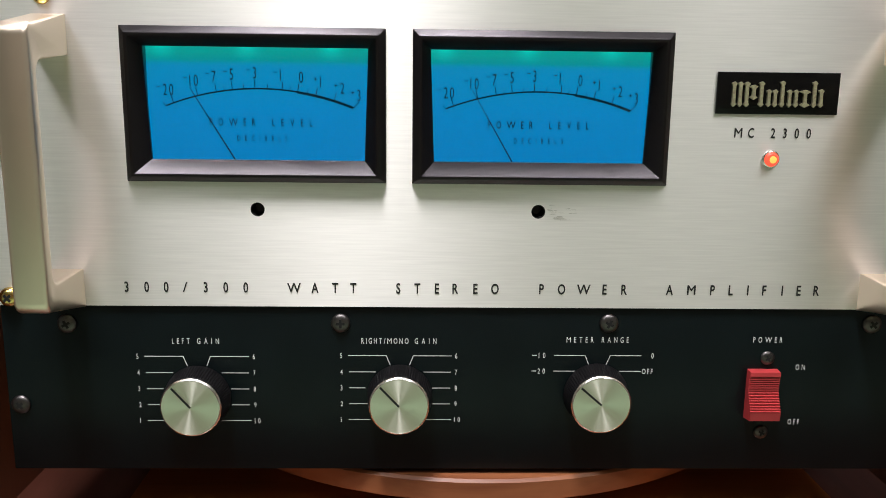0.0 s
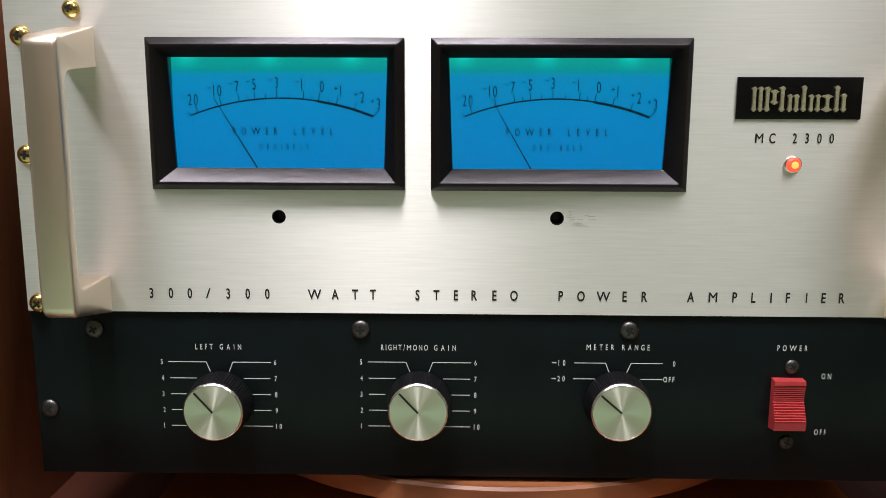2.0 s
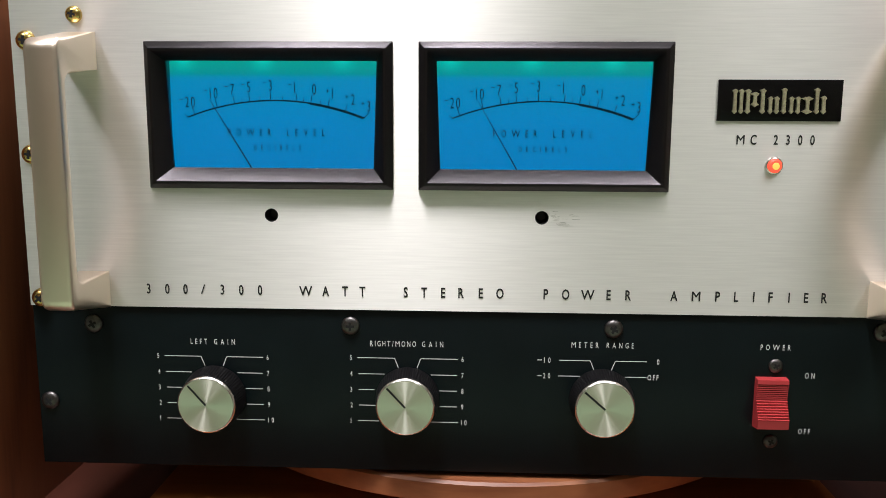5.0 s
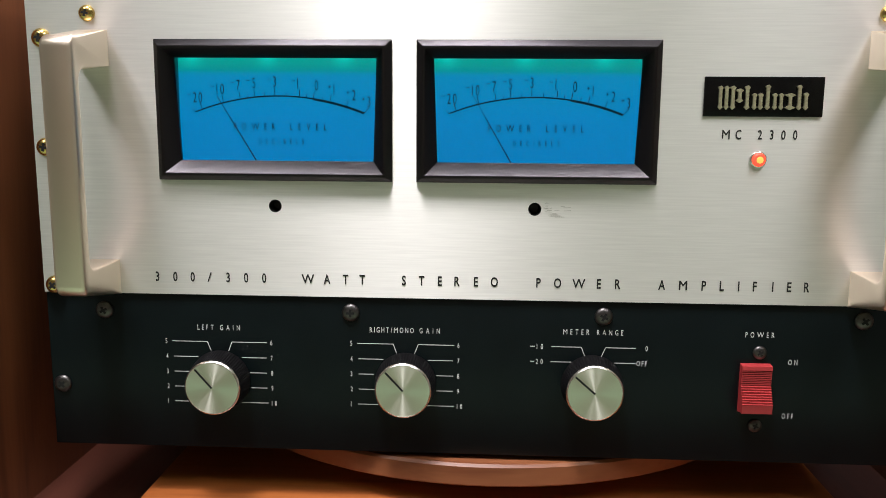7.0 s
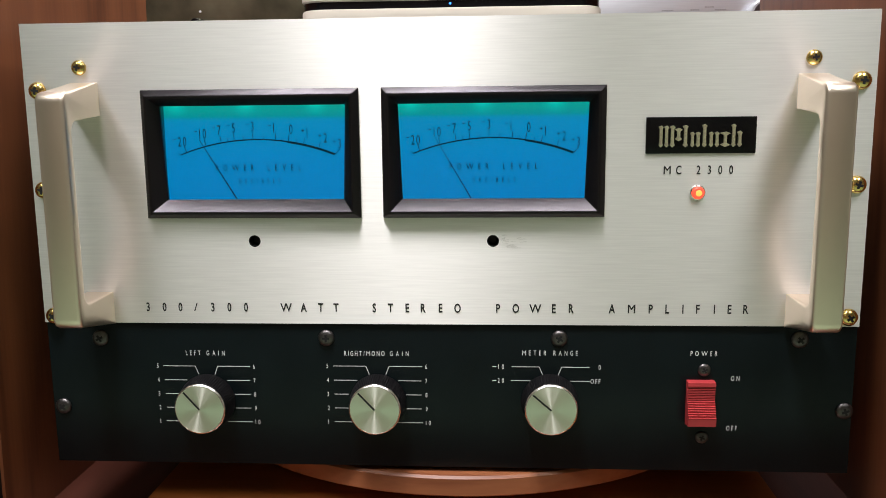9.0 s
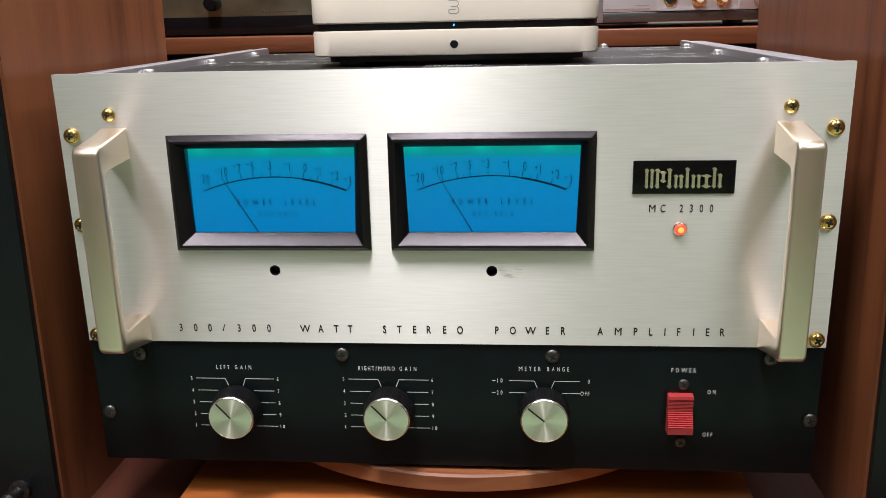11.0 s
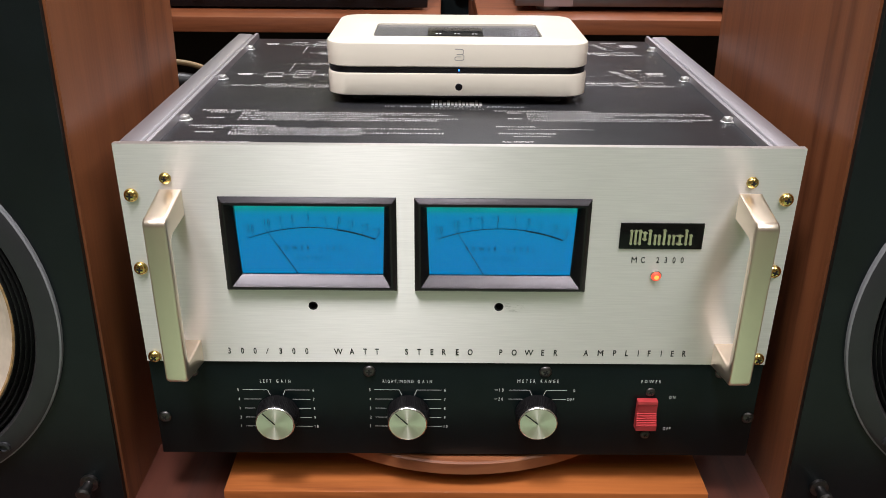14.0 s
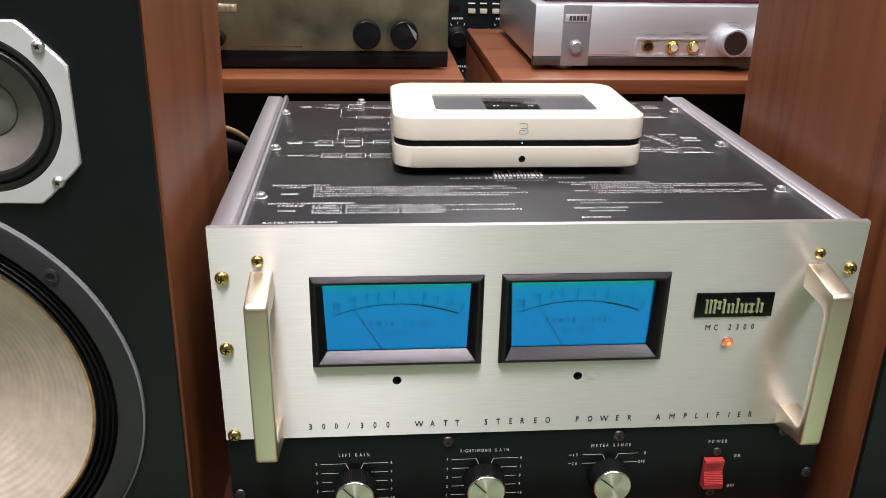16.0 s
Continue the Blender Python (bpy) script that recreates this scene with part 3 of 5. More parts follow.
def handle_mesh():
    """A D-shaped pull: legs that taper towards a flat bar, rounded inside corners and softened edges."""
    def arc(cy, cz, r, a0, a1, n=6):
        return [(cy + r * math.cos(radians(a0 + (a1 - a0) * k / n)), cz + r * math.sin(radians(a0 + (a1 - a0) * k / n))) for k in range(n + 1)]
    out = [(0.0, 0.1395), (0.0, 0.1590)]
    out += arc(-0.0288, 0.1640, 0.0045, 270, 180)
    out += arc(-0.0268, 0.2545, 0.0065, 180, 90)
    out += [(0.0, 0.2640), (0.0, 0.2830)]
    out += arc(-0.0358, 0.2712, 0.0060, 80, 180, 6)
    out += arc(-0.0358, 0.1520, 0.0060, 180, 275, 6)
    # inward normals of the outline; the feet stay on the plate
    count = len(out)
    inward = []
    for n in range(count):
        p, q = Vector(out[n - 1]), Vector(out[(n + 1) % count])
        along = (q - p).normalized()
        inward.append(Vector((along.y, -along.x)))
    area = sum(out[n - 1][0] * out[n][1] - out[n][0] * out[n - 1][1] for n in range(count))
    turn = -1.0 if area > 0 else 1.0
    b = bmesh.new()
    rows = []
    for x, inset in ((-0.0080, 0.0022), (-0.0078, 0.0012), (-0.0072, 0.0005), (-0.0060, 0.0), (0.0060, 0.0), (0.0072, 0.0005), (0.0078, 0.0012), (0.0080, 0.0022)):
        row = []
        for (y, z), w in zip(out, inward):
            on_plate = y > -1e-6
            row.append(b.verts.new((x, y if on_plate else y + w.x * turn * inset, z if on_plate else z + w.y * turn * inset)))
        rows.append(row)
    for r0, r1 in zip(rows, rows[1:]):
        for n in range(count):
            m = (n + 1) % count
            b.faces.new((r0[n], r0[m], r1[m], r1[n]))
    b.faces.new(rows[0])
    b.faces.new(list(reversed(rows[-1])))
    return mesh_of("handle", b, HANDLE)


def meter_meshes():
    """Bezel ring and everything inside, with the middle of the meter as origin."""
    W, H = 0.0635, 0.0372
    # outline steps: half width, top, bottom, depth; the opening narrows a little downwards
    steps = [(W, W, H, -H, 0.0), (W, W, H, -H, -0.0012), (W - 0.0032, W - 0.0032, H - 0.0034, -H + 0.0026, -0.0048), (W - 0.0046, W - 0.0046, H - 0.0048, -H + 0.0040, -0.0048),
             (W - 0.0088, W - 0.0108, H - 0.0092, -H + 0.0104, 0.0046), (W - 0.0088, W - 0.0108, H - 0.0092, -H + 0.0104, 0.0062)]
    b = bmesh.new()
    rows = [[b.verts.new(p) for p in ((-wb, y, zb), (wb, y, zb), (wt, y, zt), (-wt, y, zt))] for wt, wb, zt, zb, y in steps]
    for r0, r1 in zip(rows, rows[1:]):
        for n in range(4):
            b.faces.new((r0[n], r0[(n + 1) % 4], r1[(n + 1) % 4], r1[n]))
    bmesh.ops.bevel(b, geom=[e for e in b.edges if any(abs(v.co.y + 0.0048) < 1e-6 for v in e.verts)], offset=0.0004, segments=2, profile=0.5, affect="EDGES")
    bezel = mesh_of("bezel", b, BEZEL, 25)
    box_in = bmesh.new()
    for dims in ((-0.0605, -0.0556, 0.0068, 0.0124, -0.031, 0.031), (0.0556, 0.0605, 0.0042, 0.0132, -0.031, 0.031), (-0.0605, 0.0605, 0.0042, 0.0132, -0.033, -0.0305), (-0.0605, 0.0605, 0.0042, 0.0132, 0.0305, 0.033)):
        box(box_in, *dims)
    housing = mesh_of("housing", box_in, HOUSING, 0)
    dial = mesh_of("dial", box(bmesh.new(), -0.0575, 0.0575, 0.0125, 0.0132, -0.0305, 0.0305), DIAL, 0)
    glass = mesh_of("glass", box(bmesh.new(), -0.0555, 0.0555, 0.0064, 0.0072, -0.030, 0.030), GLASS, 0)
    yd = 0.0123
    top, half, sag = 0.0081, 0.0468, 0.0089
    R = (half * half + sag * sag) / (2 * sag)

    def on_arc(x, lift=0.0):
        a = math.asin(x / R)
        return ((R + lift) * math.sin(a), top - R + (R + lift) * math.cos(a))
    b = bmesh.new()
    stroke(b, [on_arc(-half + 2 * half * n / 60) for n in range(61)], 0.00078, yd)
    stroke(b, [on_arc(0.0185 + (half - 0.0185) * n / 24, -0.0002) for n in range(25)], 0.00135, yd - 0.0001)
    marks = (-42.9, -30.8, -21.5, -13.5, -2.3, 11.1, 18.9, 27.9, 37.0)
    for x in marks:
        stroke(b, [on_arc(x / 1000), on_arc(x / 1000, 0.0040)], 0.00045, yd - 0.00005)
    for s, lift in ((-1, 0.0022), (1, 0.0042)):
        u, v = on_arc(s * half)
        stroke(b, [(u, v), (u + s * lift * 0.7, v + lift * 0.72)], 0.00042, yd - 0.00005)
    for x in (-17.5, -8.0, 3.9, 15.0, 23.7):
        stroke(b, [on_arc(x / 1000), on_arc(x / 1000, 0.0024)], 0.0004, yd - 0.00005)
    scale = mesh_of("scale", b, INK_BLUE, 0)
    nums = bmesh.new()
    for words, x, z in (("-20", -45.4, 7.2), ("-10", -32.6, 11.8), ("-7", -22.3, 13.9), ("-5", -13.4, 15.1), ("-3", -1.9, 15.9), ("-1", 11.5, 15.0), ("0", 21.0, 14.0), ("+1", 31.4, 11.8), ("+2", 41.5, 8.8), ("+3", 49.9, 5.4)):
        digits = words.lstrip("+-")
        u, v, span = x / 1000, z / 1000, {"20": 0.0052, "10": 0.0042}.get(digits, 0.0027)
        lettering(nums, digits, u - span / 2, u + span / 2, v, 0.0057, yd, "y", 0.58, 0.0, 0.004)
        left, top = u - span / 2 - 0.0022, v + 0.0013
        if words[0] in "+-":
            stroke(nums, [(left - 0.0009, top), (left + 0.0009, top)], 0.00048, yd)
        if words[0] == "+":
            stroke(nums, [(left, top + 0.0009), (left, top - 0.0009)], 0.00048, yd - 0.0001)
    numerals = mesh_of("numerals", nums, INK_BLUE, 0)
    b = lettering(bmesh.new(), "POWER", -0.0255, -0.0025, -0.0085, 0.0038, yd, "y", 0.6)
    lettering(b, "LEVEL", 0.0058, 0.0260, -0.0085, 0.0038, yd, "y", 0.6)
    lettering(b, "DECIBELS", -0.0120, 0.0132, -0.0165, 0.0028, yd, "y", 0.6)
    words = mesh_of("lettering", b, INK_BLUE, 0)
    return bezel, housing, dial, glass, scale, numerals, words


def knob_meshes():
    b = bmesh.new()
    seg, r0, r1 = 144, 0.0170, 0.0156
    rings = []
    for r, d, knurl in ((r0, -0.0004, 0), (r0, -0.003, 1), (r1, -0.0135, 1), (r1 - 0.0006, -0.0142, 0)):
        rings.append([b.verts.new(spin(r - (0.0003 if knurl and n % 2 else 0), d, 2 * math.pi * n / seg, "y", (0, 0, 0))) for n in range(seg)])
    for a, c in zip(rings, rings[1:]):
        for n in range(seg):
            b.faces.new((a[n], c[n], c[(n + 1) % seg], a[(n + 1) % seg]))
    b.faces.new(rings[0])
    b.faces.new(rings[-1])
    skirt = mesh_of("knob", b, KNURL, 20)
    edge = mesh_of("edge", lathe(bmesh.new(), [(0.0150, -0.0136), (0.01545, -0.0144), (0.01545, -0.0152), (0.0150, -0.0159), (0.0145, -0.0162), (0.0145, -0.0150)], 96), CHROME)
    cap = mesh_of("cap", lathe(bmesh.new(), [(0.0146, -0.0150), (0.0146, -0.0161), (0, -0.0161)], 96), CAP)
    return skirt, edge, cap


def rocker():
    """Red rocker with ribs on both slopes, its lower end pressed out."""
    b = bmesh.new()
    z0, z1 = 0.0797, 0.1070
    prof = [(0.0, z0), (-0.0085, z0 + 0.0015), (-0.0090, z0 + 0.0060)]
    steps = 8
    for n in range(steps):
        u = n / steps
        z = z0 + 0.0060 + u * 0.0100
        d = -0.0090 + u * 0.0050
        prof += [(d, z), (d - 0.0002, z + 0.0007), (d + 0.0009, z + 0.00095)]
    for n in range(9):
        u = n / 9
        z = z0 + 0.0160 + u * 0.0095
        d = -0.0040 - u * 0.0010
        prof += [(d + 0.0008, z), (d - 0.0001, z + 0.0003), (d - 0.0001, z + 0.0008)]
    prof += [(-0.0052, z1 - 0.0026), (-0.0050, z1 - 0.0004), (0.0, z1)]
    prism(b, prof, 0.1452, 0.1612, "x")
    return b


def badge_relief(badge):
    """The maker's mark stands as plain raised gold strokes of its size."""
    x, z0, d = 0.1243, 0.2440, YG - 0.0026
    for w, gap, h, foot in ((0.0019, 0.0012, 0.0110, 0), (0.0019, 0.0012, 0.0110, 0), (0.0022, 0.0008, 0.0110, 0), (0.0030, 0.0012, 0.0062, 0.0034), (0.0022, 0.0018, 0.0112, 0), (0.0018, 0.0012, 0.0074, 0), (0.0020, 0.0015, 0.0074, 0),
                            (0.0020, 0.0018, 0.0116, 0), (0.0018, 0.0014, 0.0074, 0), (0.0018, 0.0015, 0.0074, 0), (0.0042, 0.0014, 0.0074, 0), (0.0020, 0.0014, 0.0116, 0), (0.0020, 0.0, 0.0078, 0)):
        lo, hi, m = z0 + foot, z0 + foot + h, x + w / 2
        neck = min(w * 0.42, 0.00085)
        pts = [(m, lo - 0.0008), (m + w * 0.62, lo + 0.0004), (m + neck, lo + 0.0014), (m + neck * 0.92, hi - 0.0017), (m + w * 0.66, hi - 0.0006), (m + w * 0.1, hi + 0.0004), (m - w * 0.74, hi - 0.0004), (m - neck, hi - 0.0016), (m - neck * 0.92, lo + 0.0015), (m - w * 0.62, lo + 0.0005)]
        part("stroke", prism(bmesh.new(), pts, d, YG, "y"), BADGE_GOLD, badge, "", 0)
        x += w + gap


def amplifier():
    amp = thing("power_amplifier", (0, 0.2, 0.047), "vintage power amplifier with champagne and black front on a wooden disc", "amplifier")
    front = part("upper_panel", gold_plate(), GOLD_PANEL, amp, "brushed champagne aluminium plate", 20)
    front.data.materials.append(PLATE_EDGE)
    low = part("lower_panel", box(bmesh.new(), -XE, XE, 0.0, 0.004, ZB, ZM - 0.0002, 0.0006), BLACK_PANEL, amp, "satin black plate")
    part("chassis", box(bmesh.new(), -0.222, 0.222, 0.016, 0.408, 0.058, 0.3085), CHASSIS, amp)
    part("top_cover", box(bmesh.new(), -0.2225, 0.2200, 0.0045, 0.410, 0.3090, 0.3105, 0.0004), DECK, amp, "dark grey top cover with white print")
    for s in (-1, 1):
        prof = [(0.2165, 0.270), (0.2165, 0.3135), (0.2175, 0.3160), (0.2195, 0.3168), (0.2212, 0.3158), (0.2222, 0.3136), (0.2232, 0.3130), (0.2244, 0.3146), (0.2260, 0.3152), (0.2384, 0.3155), (0.2399, 0.3150), (0.2405, 0.3136), (0.2405, 0.270)]
        rail = prism(bmesh.new(), [(s * u, v) for u, v in prof], 0.0045, 0.412, "y")
        for v in rail.verts:
            v.co.x += (-0.0055 if s < 0 else 0.0030) * v.co.y / 0.41
        part("side_rail", rail, RAIL, amp, "dull aluminium extrusion", 40)
    for x in (-0.13, 0.13):
        for y in (0.09, 0.31):
            part("foot", lathe(bmesh.new(), [(0, 0.0471), (0.013, 0.0471), (0.0145, 0.049), (0.0145, 0.058), (0, 0.058)], 24, "z", (x, y, 0)), RUBBER, amp)
    # handles
    hm = handle_mesh()
    for s in (-1, 1):
        place("handle", hm, amp, Matrix.Translation((s * 0.2062 + 0.0010, YG, 0)), "satin champagne handle")
    # screws
    for x, z in ((-0.2333, 0.2786), (-0.2346, 0.2207), (-0.2348, 0.1443), (0.2332, 0.2788), (0.2343, 0.2217), (0.2348, 0.1456)):
        cross_screw("brass_screw", BRASS, amp, (x, YG, z), 0.0051)
    for x in (-0.2075, 0.2070):
        cross_screw("brass_screw", BRASS, amp, (x, YG, 0.2915), 0.0043)
    for x, z in ((-0.208, 0.1300), (-0.0685, 0.1310), (0.0705, 0.1315), (0.2090, 0.1318), (-0.235, 0.0862), (0.2368, 0.0888)):
        cross_screw("panel_screw", DARK_SCREW, amp, (x, 0.0, z), 0.0050)
    for z in (0.1130, 0.0715):
        cross_screw("switch_screw", DARK_SCREW, amp, (0.1553, 0.0, z), 0.0038)
    pan = mesh_of("cover_screw", lathe(bmesh.new(), [(0.0056, 0.3105), (0.0056, 0.3112), (0.0042, 0.3116), (0.0040, 0.3136), (0.0034, 0.3145), (0.0012, 0.3149), (0, 0.3142)], 20, "z"), ZINC)
    for x, y in ((-0.2135, 0.079), (-0.2165, 0.214), (-0.2195, 0.349), (0.2132, 0.085), (0.2145, 0.220), (0.2152, 0.358), (-0.139, 0.402), (0.139, 0.402)):
        place("cover_screw", pan, amp, Matrix.Translation((x, y, 0)))
    # adjuster holes
    for x in (-0.109, 0.0315):
        b = lathe(bmesh.new(), [(0.0035, YG), (0.0033, YG + 0.0004), (0.0033, 0.010), (0, 0.010)], 32, "y", (x, 0, 0.190))
        hole = part("adjuster_hole", b, SLOT, amp)
        part("adjuster", lathe(bmesh.new(), [(0.0030, 0.0095), (0.0030, 0.0062), (0.0022, 0.0055), (0, 0.0055)], 24, "y", (x, 0, 0.190)), CHASSIS, hole)
    b = bmesh.new()
    rnd = random.Random(11)
    for n in range(14):
        u, v = 0.0360 + rnd.uniform(0, 0.011), 0.1905 + rnd.gauss(0, 0.0013)
        stroke(b, [(u, v), (u + rnd.uniform(0.001, 0.004), v + rnd.uniform(-0.0003, 0.0003))], rnd.uniform(0.0001, 0.00028), YG - 0.0001)
    for n in range(5):
        u = 0.0380 + rnd.uniform(0, 0.008)
        stroke(b, [(u, 0.1858 + n * 0.0004), (u + rnd.uniform(0.003, 0.008), 0.1860 + n * 0.0004)], 0.00012, YG - 0.0001)
    part("scuff_mark", b, SCUFF, amp, "", 0)
    # meters
    bezel, housing, dial, glass, scale, numerals, words = meter_meshes()
    for c, lean in zip(METERS, (0.0, 0.6)):
        mt = place("meter", bezel, amp, Matrix.Translation((c, YG, MZ)), "black framed meter with backlit blue dial")
        for nm, me in (("housing", housing), ("dial", dial), ("scale", scale), ("numerals", numerals), ("lettering", words)):
            place(nm, me, mt)
        g = place("glass", glass, mt)
        g.visible_shadow = False
        b = bmesh.new()
        prism(b, [(-0.0119, -0.0295), (-0.0111, -0.0295), (-0.0341 + lean / 1000, 0.0085), (-0.0344 + lean / 1000, 0.0085)], 0.0098, 0.0102, "y")
        part("needle", b, NEEDLE, mt, "", 0)
    # badge, lamp and writing on the upper plate
    badge = part("badge", box(bmesh.new(), 0.1172, 0.1778, YG - 0.0012, YG + 0.001, 0.2397, 0.2600, 0.0003), BADGE, amp, "gloss black badge with raised gold strokes")
    badge_relief(badge)
    b = lathe(bmesh.new(), [(0.0044, 0.001), (0.0044, -0.0006), (0.0041, -0.0012), (0.0037, -0.0014), (0.0036, -0.0006)], 32, "y", (0.1470, YG, 0.2176))
    lamp = part("pilot_lamp", b, CHROME, amp, "small lit red pilot lamp")
    part("lens", lathe(bmesh.new(), [(0.0037, -0.0006), (0.0035, -0.0020), (0.0026, -0.0030), (0, -0.0034)], 32, "y", (0.1470, YG, 0.2176)), LED_RED, lamp)
    part("core", lathe(bmesh.new(), [(0.0018, -0.0032), (0.0012, -0.0035), (0, -0.0037)], 20, "y", (0.1471, YG, 0.2175)), LED_CORE, lamp)
    yw = YG - 0.0002
    for words, first, pitch in (("MC", 0.1297, 0.0064), ("2300", 0.1471, 0.0060)):
        part("lettering", letters_on(bmesh.new(), words, [first + pitch * n for n in range(len(words))], 0.2305, 0.0048, yw, 0.68, 0.014), INK_BLACK, amp, "", 0)
    for words, centres in (("300/300", (-0.1762, -0.1661, -0.1563, -0.1468, -0.1364, -0.1263, -0.1162)), ("WATT", (-0.0918, -0.0812, -0.0709, -0.0617)),
                           ("STEREO", (-0.0388, -0.0291, -0.0191, -0.0097, 0.0006, 0.0106)), ("POWER", (0.0345, 0.0448, 0.0562, 0.0670, 0.0771)),
                           ("AMPLIFIER", (0.1006, 0.1119, 0.1229, 0.1324, 0.1413, 0.1498, 0.1592, 0.1678, 0.1770))):
        part("lettering", letters_on(bmesh.new(), words, centres, 0.1500, 0.0052, yw, 0.68, 0.021), INK_BLACK, amp, "", 0)
    # writing and scales on the lower plate
    yl = -0.0002
    for words, u0, u1, z in (("LEFT", -0.1553, -0.1462, 0.1210), ("GAIN", -0.1425, -0.1312, 0.1210), ("RIGHT/MONO", -0.0580, -0.0335, 0.1215), ("GAIN", -0.0303, -0.0190, 0.1215), ("METER", 0.0488, 0.0630, 0.1226), ("RANGE", 0.0672, 0.0814, 0.1226),
                             ("POWER", 0.1470, 0.1625, 0.1230), ("ON", 0.1708, 0.1758, 0.1080), ("OFF", 0.1694, 0.1756, 0.0774)):
        word_part("lettering", words, u0, u1, z, 0.0030, yl, INK_WHITE, amp, "y", 0.62, 0.008)
    def rule(pts, width=0.00042):
        part("scale_line", stroke(bmesh.new(), pts, width, yl), INK_WHITE, amp, "", 0)

    def figure(words, u0, u1, z, cap):
        word_part("numeral", words, u0, u1, z, cap, yl, INK_WHITE, amp, "y", 0.65, 0.009)

    for cx, dz in ((-0.1430, 0.0), (-0.0380, 0.0008)):
        for k, z in enumerate((0.1127, 0.1038, 0.0950, 0.0862, 0.0774)):
            figure(str(5 - k), cx - 0.0310, cx - 0.0292, z + dz, 0.0028)
            figure(str(6 + k), cx + 0.0288, cx + (0.0307 if k < 4 else 0.0318), z + dz, 0.0028)
            if k == 0:
                for s in (-1, 1):
                    rule([(cx + s * 0.0270, z + dz), (cx + s * 0.0070, z + dz), (cx + s * 0.0050, z + dz - 0.0052)])
            else:
                end, near, far = ((0.0265, 0.0125, 0.0125), (0.0265, 0.0180, 0.0170), (0.0265, 0.0145, 0.0172), (0.0270, 0.0155, 0.0115))[k - 1]
                rule([(cx - end, z + dz), (cx - near, z + dz)])
                rule([(cx + end, z + dz), (cx + far, z + dz)])
    cx = 0.0655
    for s in (-1, 1):
        rule([(cx + s * 0.0230, 0.1140), (cx + s * 0.0066, 0.1140), (cx + s * 0.0045, 0.1088)])
        rule([(cx + s * 0.0232, 0.1054), (cx + s * 0.0118, 0.1054)])
    for words, u0, u1, z in (("10", 0.0345, 0.0380, 0.1140), ("20", 0.0342, 0.0380, 0.1054), ("0", 0.0938, 0.0957, 0.1140), ("OFF", 0.0892, 0.0950, 0.1054)):
        figure(words, u0, u1, z, 0.0029)
    for z in (0.1140, 0.1054):
        rule([(0.0310, z), (0.0334, z)], 0.0005)
    # knobs
    skirt, edge, cap = knob_meshes()
    for cx, z, ang in ((-0.1430, 0.0908, 49), (-0.0380, 0.0918, 47), (0.0652, 0.0928, 41)):
        k = place("knob", skirt, amp, Matrix.Translation((cx, -0.0002, z)), "black knurled knob with spun aluminium cap")
        place("edge", edge, k)
        place("cap", cap, k)
        b = bmesh.new()
        a = radians(180 - ang)
        stroke(b, [(0.0, 0.0), (0.0140 * math.cos(a), 0.0140 * math.sin(a))], 0.00105, -0.0163)
        part("pointer", b, INK_BLACK, k, "", 0)
    part("power_switch", rocker(), RED, amp, "ribbed red plastic rocker", 25)
    return amp


AMP = amplifier()


